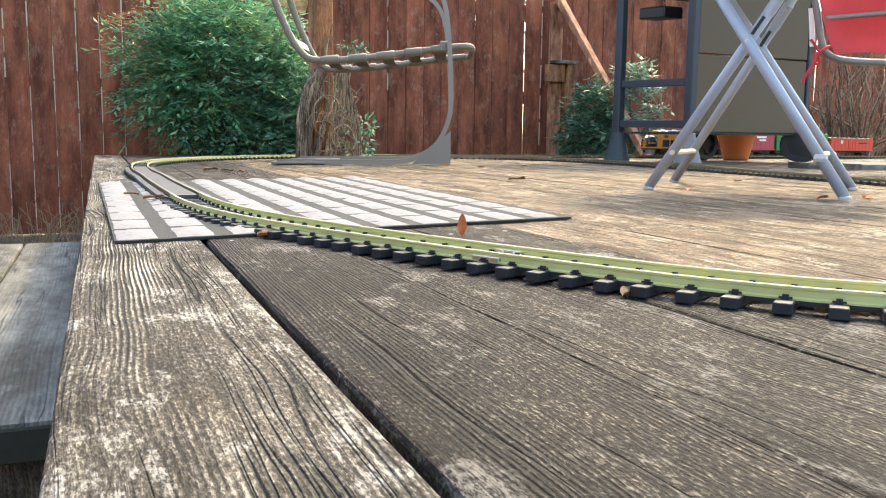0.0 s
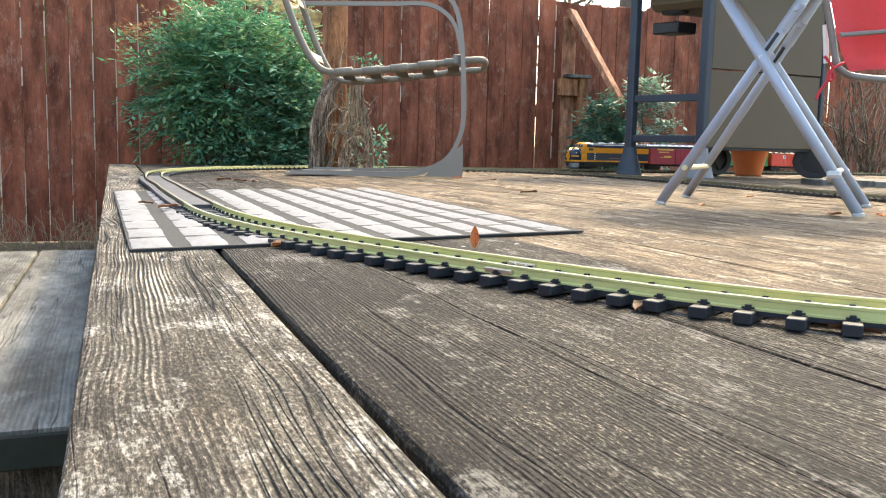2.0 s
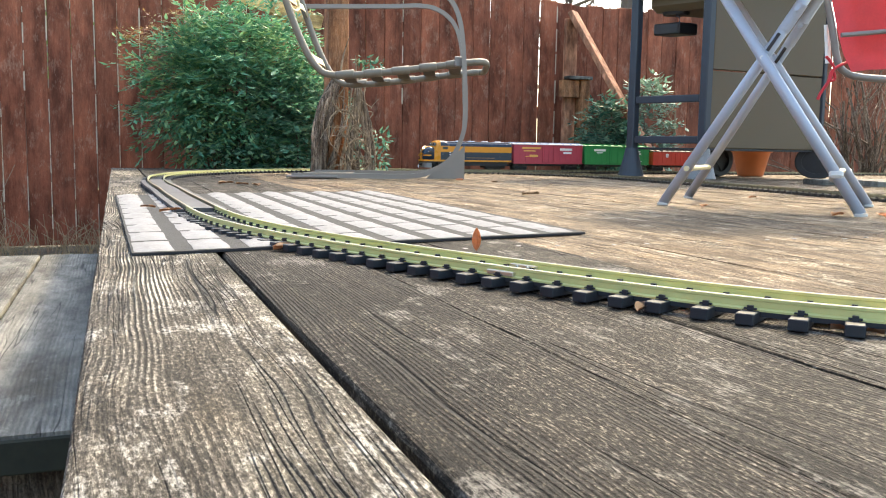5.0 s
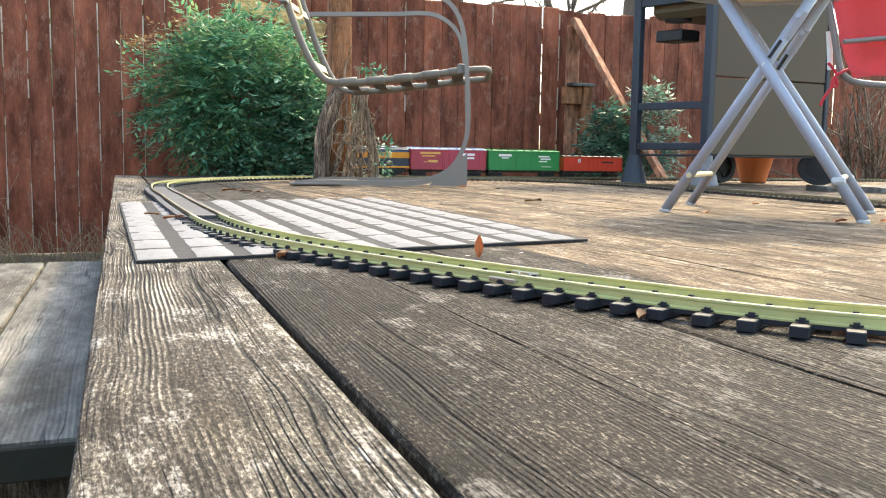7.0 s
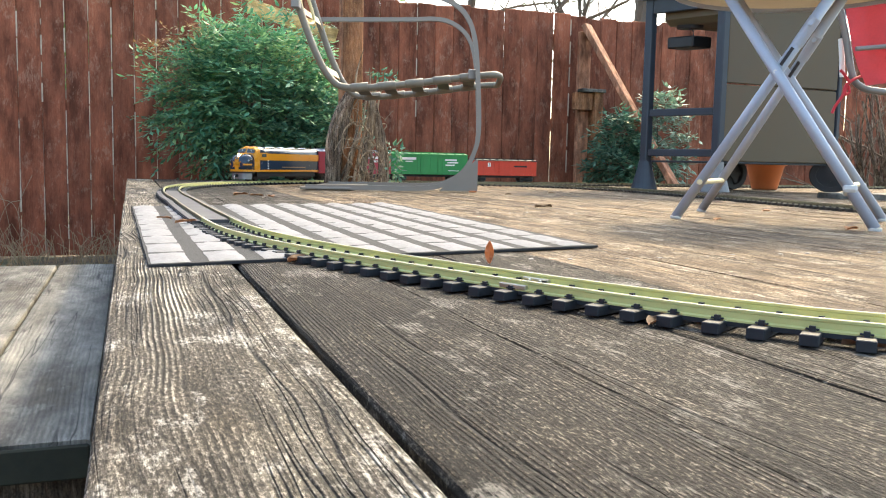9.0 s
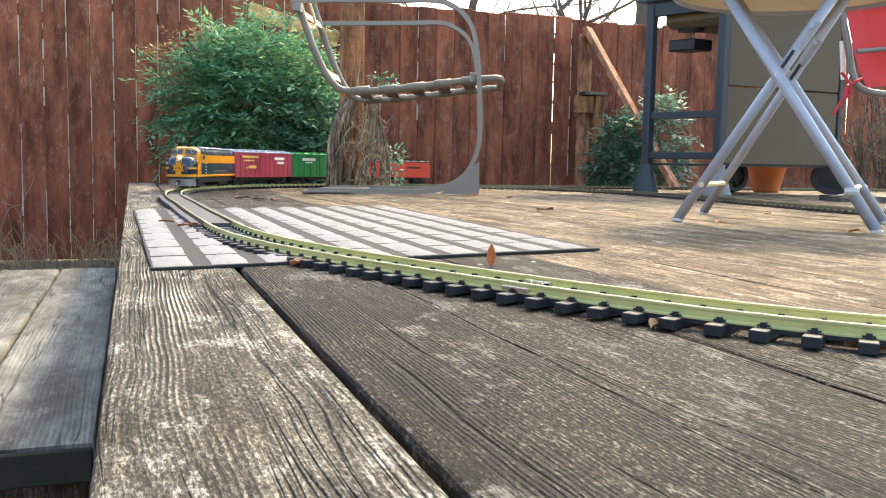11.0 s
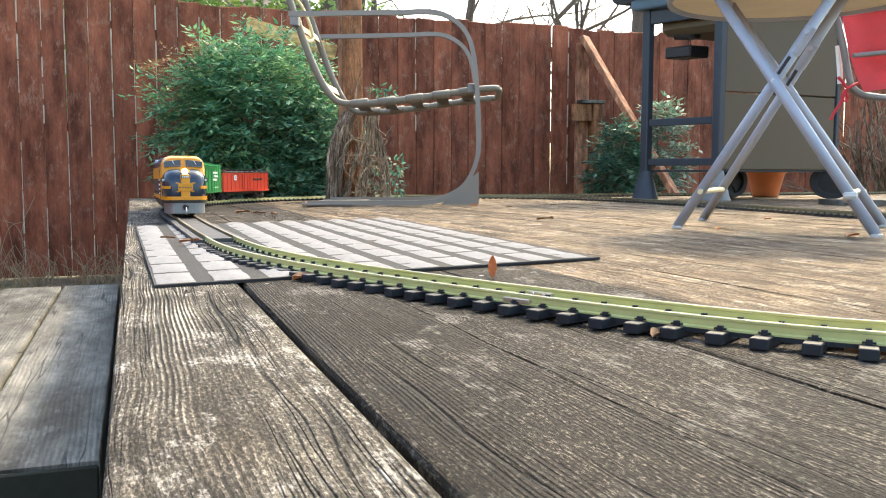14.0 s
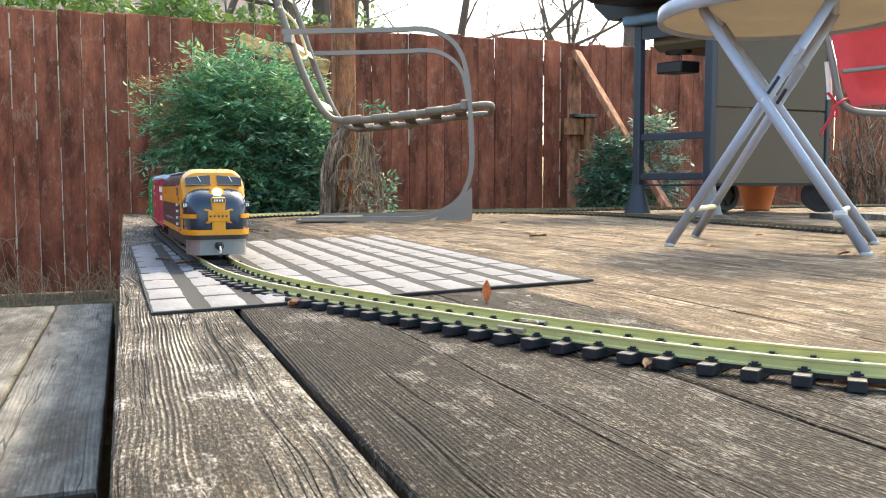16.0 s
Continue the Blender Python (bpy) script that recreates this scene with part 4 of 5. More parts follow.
def spray(v, f, p, d, length, n, size, rnd, slim):
    """A drooping frond: pairs of pointed leaflets along a thin axis."""
    side0 = d.cross(Vector((0, 0, 1)))
    if side0.length < 0.05:
        side0 = Vector((1, 0, 0))
    side0.normalize()
    for i in range(n):
        g = (i + 0.5) / n
        q = p + d * length * g + Vector((0, 0, -0.35 * length * g * g))
        for sgn in (-1, 1):
            a = (d * 0.55 + side0 * sgn * rnd.uniform(0.5, 1.1) + Vector((rnd.uniform(-0.3, 0.3), rnd.uniform(-0.3, 0.3), rnd.uniform(-0.75, 0.25)))).normalized()
            s = a.cross(Vector((rnd.uniform(-0.5, 0.5), rnd.uniform(-0.5, 0.5), 1))).normalized()
            nn = a.cross(s)
            l = size * rnd.uniform(0.6, 1.25)
            w = l * slim
            q2 = q + a * size * rnd.uniform(0.0, 0.5)
            b = len(v)
            v += [tuple(q2), tuple(q2 + a * l * 0.42 + s * w * 0.5 + nn * l * 0.05), tuple(q2 + a * l), tuple(q2 + a * l * 0.42 - s * w * 0.5 + nn * l * 0.05), tuple(q2 + a * l * 0.5)]
            f += [(b, b + 1, b + 2, b + 4), (b, b + 4, b + 2, b + 3)]


def bush(name, base, centre, rad, fronds, per, size, mat, label, seed, tips=None, slim=0.36, length=0.2):
    rnd = random.Random(seed)
    root = empty(name, label, "shrub")
    bm = bmesh.new()
    v, f = [], []
    for i in range(fronds):
        d = Vector((rnd.gauss(0, 1), rnd.gauss(0, 1), rnd.gauss(0, 1))).normalized()
        lump = 1.0 + 0.42 * noise.noise(d * 2.1 + Vector((seed, 0, 0))) + 0.2 * noise.noise(d * 5.0 + Vector((0, seed, 0)))
        k = (rnd.random() ** 0.45) * lump
        c = Vector((centre[0] + d.x * rad[0] * k, centre[1] + d.y * rad[1] * k, centre[2] + d.z * rad[2] * k))
        out = (d + Vector((rnd.uniform(-0.6, 0.6), rnd.uniform(-0.6, 0.6), rnd.uniform(-0.2, 0.7)))).normalized()
        spray(v, f, c, out, length * rnd.uniform(0.6, 1.2), per, size, rnd, slim)
        if i % 30 == 0:
            b = Vector(base) + Vector((rnd.uniform(-0.08, 0.08), rnd.uniform(-0.08, 0.08), 0))
            mid = b.lerp(c, 0.5) + Vector((rnd.uniform(-0.06, 0.06), rnd.uniform(-0.06, 0.06), 0.08))
            tube(bm, smooth_path([b, mid, c], steps=3), 0.007, 5, scale=[1 - 0.1 * q for q in range(7)])
    part("stem_mass", bm, M_TREE, root)["kind"] = "stuff"
    ob = leaves_object("foliage", v, f, mat, root)
    ob["kind"] = "stuff"
    if tips:
        v, f = [], []
        for c in tips:
            for k in range(7):
                spray(v, f, c + Vector((rnd.uniform(-0.05, 0.05), rnd.uniform(-0.05, 0.05), rnd.uniform(-0.02, 0.02))), Vector((rnd.uniform(-1, 0.2), rnd.uniform(-0.6, 0.3), rnd.uniform(-0.1, 0.4))).normalized(), 0.12, 5, size * 0.6, rnd, slim)
        ob = leaves_object("young_foliage", v, f, M_LEAFTIP, root)
        ob["label"], ob["kind"] = "reddish young leaf tips", "stuff"
    return root


bush("nandina_bush", (0.62, 5.05, GROUND_Z), (0.655, 5.05, 0.43), (0.43, 0.30, 0.40), 1500, 8, 0.050, M_LEAF, "dense green bamboo-leaf shrub growing behind the deck", 11,
     tips=[Vector((0.20, 4.85, 0.68)), Vector((0.26, 4.85, 0.72)), Vector((0.15, 4.9, 0.64)), Vector((0.34, 4.85, 0.78))])
bush("nandina_bush", (0.95, 4.85, GROUND_Z), (0.94, 4.85, 0.12), (0.34, 0.2, 0.38), 680, 8, 0.040, M_LEAFDARK, "dark green small-leaved shrub behind the deck", 12, slim=0.5, length=0.14)
bush("laurel_bush", (3.08, 5.25, GROUND_Z), (3.15, 5.25, 0.14), (0.15, 0.14, 0.34), 330, 6, 0.060, M_LEAFDARK, "dark green laurel shrub by the fence brace", 13, slim=0.36, length=0.13)
bush("laurel_bush", (3.5, 5.3, GROUND_Z), (3.52, 5.3, 0.26), (0.16, 0.13, 0.36), 170, 6, 0.060, M_LEAFPALE, "sparse greyish laurel shrub beside the fence", 14, slim=0.36, length=0.14)


def vine_post():
    x, y = 0.945, 3.90
    root = empty("post", "reddish square timber post rising through the deck", "post")
    part("shaft", boxed(x - 0.045, x + 0.045, y - 0.045, y + 0.045, -0.45, 2.6, 0.004), M_POST, root)
    rnd = random.Random(21)
    vine = empty("dead_vine", "dead grey woody vine stump tangled round the post", "vine")
    bx, by = x + 0.02, y - 0.06

    def stem(pts, r, wob, taper=0.5, mat=M_BARK):
        """A knotty, uneven woody stem through the points."""
        p = smooth_path([Vector(q) + Vector((rnd.uniform(-wob, wob), rnd.uniform(-wob, wob), 0)) for q in pts], steps=5)
        n = len(p) - 1
        part("stem", tubed(p, r, 9, scale=[(1 - taper * i / n) * rnd.uniform(0.82, 1.18) for i in range(n + 1)]), mat, vine)
    # thick leaning trunk of twisted strands
    for k in range(11):
        a = 2 * math.pi * k / 11
        ox, oy = 0.026 * math.cos(a), 0.024 * math.sin(a)
        stem([(bx - 0.120 + ox * 1.0, by - 0.03 + oy, -0.002), (bx - 0.115 + ox * 0.9, by - 0.03 + oy, 0.10), (bx - 0.105 + ox * 1.2, by - 0.025 + oy * 1.1, 0.20), (bx - 0.075 + ox, by - 0.01 + oy, 0.31),
              (bx - 0.035 + ox * 0.8, by + oy * 0.8, 0.39), (bx - 0.01 + ox * 0.5, by + oy * 0.5, rnd.uniform(0.39, 0.45))], rnd.uniform(0.007, 0.015), 0.007, 0.4)
    # paler side stems
    for k in range(8):
        o = rnd.uniform(-0.02, 0.02)
        stem([(bx + 0.115 + o, by - 0.02 + o, -0.002), (bx + 0.112 + o, by - 0.02, 0.12), (bx + 0.095 + o, by - 0.01, 0.23), (bx + 0.07 + o * 0.5, by, rnd.uniform(0.31, 0.38))], rnd.uniform(0.010, 0.018), 0.005, 0.5)
    for k in range(7):
        o = rnd.uniform(-0.035, 0.045)
        stem([(bx - 0.03 + o, by - 0.03, -0.002), (bx + 0.0 + o, by - 0.035, 0.14), (bx + 0.035 + o * 0.7, by - 0.02, 0.27), (bx + 0.05 + o * 0.4, by, rnd.uniform(0.36, 0.46))], rnd.uniform(0.006, 0.014), 0.008, 0.5, M_VINEPALE)
    for k in range(9):
        a = rnd.uniform(0, 2 * math.pi)
        stem([(bx + 0.10 * math.cos(a), by + 0.05 * math.sin(a), -0.002), (bx + 0.06 * math.cos(a + 0.6), by + 0.05 * math.sin(a + 0.6), 0.18), (bx + 0.04 * math.cos(a + 1.2) + 0.02, by + 0.03, rnd.uniform(0.3, 0.44))], rnd.uniform(0.005, 0.012), 0.01, 0.6)
    for pts in ([(bx - 0.02, by, 0.40), (bx - 0.005, by, 0.50), (bx + 0.02, by - 0.01, 0.60)], [(bx + 0.05, by, 0.36), (bx + 0.052, by, 0.46), (bx + 0.05, by, 0.52)], [(bx + 0.085, by, 0.33), (bx + 0.10, by, 0.41), (bx + 0.107, by, 0.46)]):
        stem(pts, 0.006, 0.002, 0.7, M_VINEPALE)
    # loops of bare tendril across the hollow
    for k in range(9):
        cx, cz, rr = bx + rnd.uniform(-0.05, 0.07), rnd.uniform(0.06, 0.24), rnd.uniform(0.03, 0.075)
        a0 = rnd.uniform(0, 6.28)
        stem([(cx + rr * math.cos(a0 + g), by - 0.075 + rnd.uniform(-0.015, 0.015), max(0.008, cz + rr * 1.3 * math.sin(a0 + g))) for g in (0, 0.8, 1.6, 2.4, 3.2, 4.0)], rnd.uniform(0.0022, 0.004), 0.004, 0.4, M_VINEPALE)
    bm = bmesh.new()
    for k in range(34):
        a = rnd.uniform(math.pi, 2 * math.pi)
        h = rnd.uniform(0.02, 0.36)
        rr = 0.13 - 0.18 * h
        q = Vector((bx + 0.015 + rr * math.cos(a), by + 0.02 + rr * 0.8 * math.sin(a), h))
        pts = [q]
        for i in range(3):
            q = q + Vector((rnd.uniform(-0.05, 0.05), rnd.uniform(-0.02, 0.015), rnd.uniform(-0.06, 0.06)))
            q.z = max(q.z, 0.005)
            pts.append(q)
        tube(bm, smooth_path(pts, steps=3), rnd.uniform(0.0008, 0.0024), 4)
    part("tendril_tangle", bm, M_TWIG, vine, "pale dry tendrils")["kind"] = "stuff"
    v, f = [], []
    for c in ((bx + 0.17, by, 0.16), (bx + 0.16, by, 0.06), (bx + 0.1, by, 0.5), (bx + 0.14, by, 0.48)):
        leaf_cloud(v, f, c, (0.05, 0.05, 0.05) if c[2] < 0.4 else (0.05, 0.03, 0.02), 60 if c[2] < 0.4 else 30, 0.03, rnd)
    leaves_object("leaves", v, f, M_LEAFDARK, vine)


vine_post()


def lumber():
    y = FENCE_Y - 0.06
    root = empty("fence_brace", "new orange lumber brace propping the fence", "brace")
    part("upright", boxed(3.01, 3.10, y - 0.04, y, GROUND_Z, 1.05, 0.003), M_NEWWOOD, root)
    part("short_post", boxed(3.11, 3.18, y - 0.10, y - 0.012, GROUND_Z, 0.64, 0.003), M_POST, root)
    part("block", boxed(2.96, 3.10, y - 0.09, y - 0.042, 0.50, 0.62, 0.003), M_POST, root)
    part("cap", boxed(3.0, 3.19, y - 0.12, y - 0.042, 0.625, 0.648, 0.003), M_STEP, root)
    a, b = Vector((3.04, y - 0.06, 1.09)), Vector((3.60, 4.74, GROUND_Z))
    d = (b - a)
    part("diagonal", boxed(-0.045, 0.045, -0.019, 0.019, 0, d.length, 0.003, m=Matrix.Translation(a) @ d.to_track_quat("Z", "Y").to_matrix().to_4x4()), M_NEWWOOD, root)
    root = empty("wooden_support", "pale yellow lumber arm nailed to an upright behind the shrub", "support")
    part("arm", boxed(-0.06, 0.50, -0.019, 0.019, -0.042, 0.042, 0.003, m=pose(0.74, 5.42, 1.0, 0, 15, 0)), M_YELLOWWOOD, root)
    part("upright", boxed(0.93, 1.015, 5.44, 5.478, GROUND_Z, 0.93, 0.003), M_YELLOWWOOD, root)


lumber()


def right_shrub():
    rnd = random.Random(31)
    root = empty("dry_shrub", "bare brown woody shrub by the fence", "shrub")
    bm = bmesh.new()
    for k in range(26):
        branch(bm, Vector((5.15 + rnd.uniform(-0.12, 0.2), 5.0 + rnd.uniform(-0.1, 0.1), GROUND_Z)), Vector((rnd.uniform(-0.35, 0.3), rnd.uniform(-0.3, 0.2), 1)), rnd.uniform(0.8, 1.2), rnd.uniform(0.008, 0.025), 2, rnd, 0, 0.4, 3, 5)
    part("stem_mass", bm, M_BARK, root)["kind"] = "stuff"
    bm = bmesh.new()
    root = empty("bare_twigs", "pale bare twigs behind the grill cart", "twigs")
    for k in range(5):
        branch(bm, Vector((3.63, 5.15, 0.25 + 0.04 * k)), Vector((rnd.uniform(-0.8, -0.2), -0.1, rnd.uniform(0.1, 0.8))), 0.16, 0.004, 1, rnd, 0, 0.5, 2, 4)
    tube(bm, [(3.66, 5.2, GROUND_Z), (3.65, 5.17, 0.0), (3.63, 5.15, 0.42)], 0.006, 5)
    part("twig", bm, M_TWIG, root)


right_shrub()


def backdrop():
    rnd = random.Random(41)
    spots = [(1.05, 9.3, 0.05, 6), (1.45, 9.7, 0.05, 7), (1.85, 9.9, 0.055, 7), (2.3, 10.2, 0.06, 7), (2.75, 9.8, 0.05, 7), (5.6, 10.5, 0.09, 3.2), (1.6, 9.0, 0.10, 7), (2.1, 9.6, 0.13, 8), (2.55, 9.2, 0.06, 7), (1.25, 8.8, 0.06, 6), (0.9, 10, 0.06, 6), (6.2, 10.0, 0.12, 5), (4.6, 11.5, 0.08, 7), (7.5, 12, 0.14, 8)]
    for x, y, r, h in spots:
        root = empty("tree", "leafless tree standing behind the fence", "tree", "bare trees")
        bm = bmesh.new()
        p = Vector((x, y, GROUND_Z))
        pts = [p + Vector((rnd.uniform(-0.1, 0.1) * i, 0, h * i / 6)) for i in range(7)]
        tube(bm, pts, r, 8, scale=[1 - 0.11 * i for i in range(7)])
        part("trunk", bm, M_TREE, root)
        bm = bmesh.new()
        for k in range(13):
            q = pts[rnd.randint(1, 6)]
            branch(bm, q + Vector((0, 0, rnd.uniform(0, 0.4))), Vector((rnd.uniform(-1, 1), rnd.uniform(-0.4, 0.4), rnd.uniform(0.1, 0.9))), rnd.uniform(1.2, 2.4), r * 0.3, 3, rnd, 0, 0.4, 3, 4)
        tagged(part("branch_mass", bm, M_TREE, root), kind="stuff")
    for x, y, w, h in ((-0.9, 7.4, 0.9, 0.20), (0.3, 7.9, 0.6, 0.02), (-2.6, 7.5, 0.9, 0.2), (1.5, 8.6, 0.9, 0.04)):
        v, f = [], []
        root = empty("hedge", "bright green hedge behind the fence", "hedge")
        for k in range(60):
            leaf_cloud(v, f, (x + rnd.uniform(-w, w), y + rnd.uniform(-0.4, 0.4), 0.7 + (1.0 + h) * rnd.random() ** 0.6), (0.20, 0.20, 0.18), 70, 0.075, rnd, 0.5)
        leaves_object("leaves", v, f, M_IVY, root)
    house = empty("far_house", "brown house with a grey-brown pitched roof far behind the fence", "house")
    part("wall", boxed(-4.5, 2.3, 16, 22, GROUND_Z, 2.9), M_HOUSE, house)
    bm = bmesh.new()
    prof = [(15.5, 2.85), (19, 4.9), (22.5, 2.85), (22.5, 2.70), (19, 4.75), (15.5, 2.70)]
    ends = [[bm.verts.new((x, a, b)) for a, b in prof] for x in (-4.9, 2.7)]
    bm.faces.new(ends[0])
    bm.faces.new(list(reversed(ends[1])))
    for i in range(6):
        bm.faces.new((ends[0][i], ends[0][(i + 1) % 6], ends[1][(i + 1) % 6], ends[1][i]))
    part("roof", bm, M_HOUSEROOF, house, "grey-brown shingle roof")


backdrop()


# ---- train ----
def truck(root, x, mat_len=0.075, w=0.052):
    part("truck", boxed(x - mat_len / 2, x + mat_len / 2, -w / 2 - 0.006, w / 2 + 0.006, 0.024, 0.036, 0.003), M_TRUCK, root)
    for dx in (-0.024, 0.024):
        for sy in (-1, 1):
            part("wheel", lathed([(0.0145, -0.004), (0.0145, 0.0025), (0.017, 0.0025), (0.017, 0.004)], 18, pose(x + dx, sy * 0.0225, 0.0145 + RAIL_TOP, 90 * sy, 0, 0)), M_WHEELDARK, root)


def loft(bm, sections):
    """Skin closed sections of equal length; caps at both ends."""
    rows = [[bm.verts.new(p) for p in s] for s in sections]
    k = len(rows[0])
    for a, b in zip(rows, rows[1:]):
        for i in range(k):
            bm.faces.new((a[i], a[(i + 1) % k], b[(i + 1) % k], b[i]))
    bm.faces.new(list(reversed(rows[0])))
    bm.faces.new(rows[-1])
    return bm


LOCO_L, LOCO_W, LOCO_H = 0.49, 0.103, 0.1625


def loco_section(x, w, top, bottom=0.056, n=5):
    """Half-round roofed body section at x, facing -x."""
    pts = [(x, -w / 2, bottom), (x, -w / 2, top - 0.026)]
    for i in range(1, n + 1):
        a = math.pi / 2 * i / n
        pts.append((x, -w / 2 + 0.026 * (1 - math.cos(a)) , top - 0.026 + 0.026 * math.sin(a)))
    left = pts[:]
    right = [(x, -y, z) for (x, y, z) in reversed(left)]
    return left + right


def locomotive():
    """Streamlined cab unit; its nose points along +x, the origin under its middle at deck height."""
    root = empty("locomotive", "blue and yellow streamlined model diesel locomotive with lit headlight", "model locomotive", "model train")
    h, w = LOCO_H, LOCO_W
    xr = -LOCO_L / 2
    xn = LOCO_L / 2
    xc = xn - 0.075      # where the cab roof drops to the nose
    bm = bmesh.new()
    loft(bm, [loco_section(xr, w, h - 0.004), loco_section(xc - 0.05, w, h - 0.004), loco_section(xc - 0.035, w, h), loco_section(xc - 0.012, w, h)])
    part("body", bm, M_BLUE, root, smooth=False)
    # cab front and rounded nose in yellow and blue
    bm = bmesh.new()
    loft(bm, [loco_section(xc - 0.012, w, h), loco_section(xc + 0.007, w * 0.985, h - 0.006), loco_section(xc + 0.024, w * 0.97, h - 0.038)])
    part("cab", bm, M_YELLOW, root)

    def nose_half(f):
        k = math.sqrt(max(0.0, 1 - f ** 2.6))
        return w / 2 * (0.52 + 0.46 * k), k

    def round_nose(z, grow=0.0, upto=0.0, thick=0.0022, tall=0.004, sy=1, start=1.0):
        """A strip that follows the nose outline at height z."""
        x0 = xc + 0.022
        fs = [f for f in (1.0, 0.97, 0.92, 0.84, 0.72, 0.55, 0.3, 0.0) if upto <= f <= start]
        pts = [(xn + grow, 0.0, z)] if start == 1.0 else []
        pts += [(x0 + f * (xn - x0) + grow, sy * (nose_half(f)[0] + grow), z) for f in fs]
        return sweep(bmesh.new(), pts, [(-thick, -tall), (thick, -tall), (thick, tall), (-thick, tall)])
    secs = []
    for f in (0.0, 0.3, 0.55, 0.72, 0.84, 0.92, 0.97, 1.0):
        x = xc + 0.022 + f * (xn - xc - 0.022)
        half, k = nose_half(f)
        secs.append(loco_section(x, 2 * half, h - 0.0325 - 0.030 * (1 - k)))
    part("nose", loft(bmesh.new(), secs), M_BLUE, root, "blue rounded nose", smooth=True)
    # yellow upper sides and lower stripe, 1 mm proud
    for sy in (-1, 1):
        y = sy * (w / 2 + 0.0006)
        part("side_band", boxed(xr + 0.001, xc - 0.012, y - 0.0006, y + 0.0006, 0.105, h - 0.0285), M_YELLOW, root)
        part("lower_stripe", boxed(xr + 0.001, xc + 0.03, y - 0.0006, y + 0.0006, 0.057, 0.065), M_YELLOW, root)
        part("cab_side", boxed(xc - 0.06, xc - 0.0125, y - 0.0010, y + 0.0010, 0.108, h - 0.027), M_YELLOW, root)
        part("cab_window", boxed(xc - 0.050, xc - 0.022, y - 0.0018, y + 0.0018, 0.118, 0.132, 0.0004), M_GLASSDARK, root)
        part("side_skirt", boxed(xr + 0.02, xc, sy * 0.04 - 0.004, sy * 0.04 + 0.004, 0.036, 0.056), M_TRUCK, root)
        part("lettering", boxed(xr + 0.10, xr + 0.26, y - 0.0009, y + 0.0009, 0.075, 0.078), M_GOLDDIM, root)
        for k in range(4):
            part("grab_iron", boxed(xc - 0.066, xc - 0.060, y - 0.0016, y + 0.0016, 0.068 + 0.011 * k, 0.072 + 0.011 * k), M_LETTER, root)
    part("roof_panel", boxed(xr + 0.003, xc - 0.055, -w / 2 + 0.012, w / 2 - 0.012, h - 0.0055, h - 0.0032, 0.001), M_ROOF, root, "silver-grey roof")
    for k in range(4):
        part("roof_fan", lathed([(0.017, 0), (0.017, 0.0035), (0.012, 0.005)], 18, pose(xr + 0.06 + 0.075 * k, 0, h - 0.0036)), M_ROOF, root)
    # windscreens on the sloping cab front
    for sy in (-1, 1):
        q = pose(xc + 0.0140, sy * 0.0250, h - 0.0190, 0, 62, 0)
        pane = boxed(-0.0085, 0.0085, -0.0195, 0.0195, -0.002, 0.0024)
        for v in pane.verts:      # the outer end slopes down
            if sy * v.co.y > 0:
                v.co.x += 0.0048 if v.co.x < 0 else 0.0016
        bmesh.ops.transform(pane, matrix=q, verts=pane.verts)
        win = part("windscreen", pane, M_GLASSDARK, root, "dark windscreen")
        edge = []
        for ax, ay in ((-0.0085, -0.0195 * sy), (-0.0037, 0.0195 * sy), (0.0101, 0.0195 * sy), (0.0085, -0.0195 * sy)):
            edge.append(q @ Vector((ax, ay, 0.0024)))
        part("window_frame", tube(bmesh.new(), edge, 0.0007, 6, True), M_SILVER, win)
        part("wiper", boxed(-0.006, 0.005, 0.002, 0.0030, 0.0024, 0.0032, m=q @ pose(0, 0, 0, 0, 0, 25)), M_LETTER, win)
    # nose face: headlamp, number plate, yellow badge band, stripe
    part("nose_band", boxed(xc + 0.020, xn + 0.0012, -0.0115, 0.0115, 0.059, 0.117, 0.004, 2), M_YELLOW, root, "yellow centre panel")
    part("headlamp", lathed([(0.0070, 0), (0.0070, 0.003), (0.005, 0.0046)], 20, pose(xc + 0.0600, 0, 0.1235, 0, 74, 0)), M_HEADLIGHT, root, "lit round headlamp")
    part("headlamp_housing", lathed([(0.0112, -0.024), (0.0112, 0.001), (0.009, 0.0012)], 20, pose(xc + 0.0600, 0, 0.1235, 0, 74, 0)), M_YELLOW, root)
    part("nose_crest", boxed(xc + 0.012, xc + 0.050, -0.0112, 0.0112, 0.124, 0.1315, 0.003, 2), M_YELLOW, root, "yellow strip over the nose")
    part("number_board", boxed(xn - 0.012, xn + 0.0024, -0.0095, 0.0095, 0.1085, 0.1145), M_BLACK, root)
    for k in range(4):
        part("digit", boxed(xn + 0.0024, xn + 0.0030, -0.0075 + 0.004 * k, -0.0049 + 0.004 * k, 0.1097, 0.1133), M_LETTER, root)
    for sy in (-1, 1):
        side = part("class_light", boxed(xn - 0.038, xn - 0.022, sy * 0.047 - 0.006, sy * 0.047 + 0.006, 0.099, 0.109, 0.001, m=None), M_BLACK, root, "black side number box")
        for k in range(4):
            part("digit", boxed(xn - 0.022, xn - 0.0213, sy * 0.047 - 0.0048 + 0.0023 * k, sy * 0.047 - 0.0032 + 0.0023 * k, 0.1012, 0.1068), M_LETTER, side)
        # winged badge: an oval ring each side and a band that sweeps round the nose
        part("badge_wing", round_nose(0.0865, 0.0010, 0.3, 0.0018, 0.0032, sy, 0.97), M_YELLOW, root)
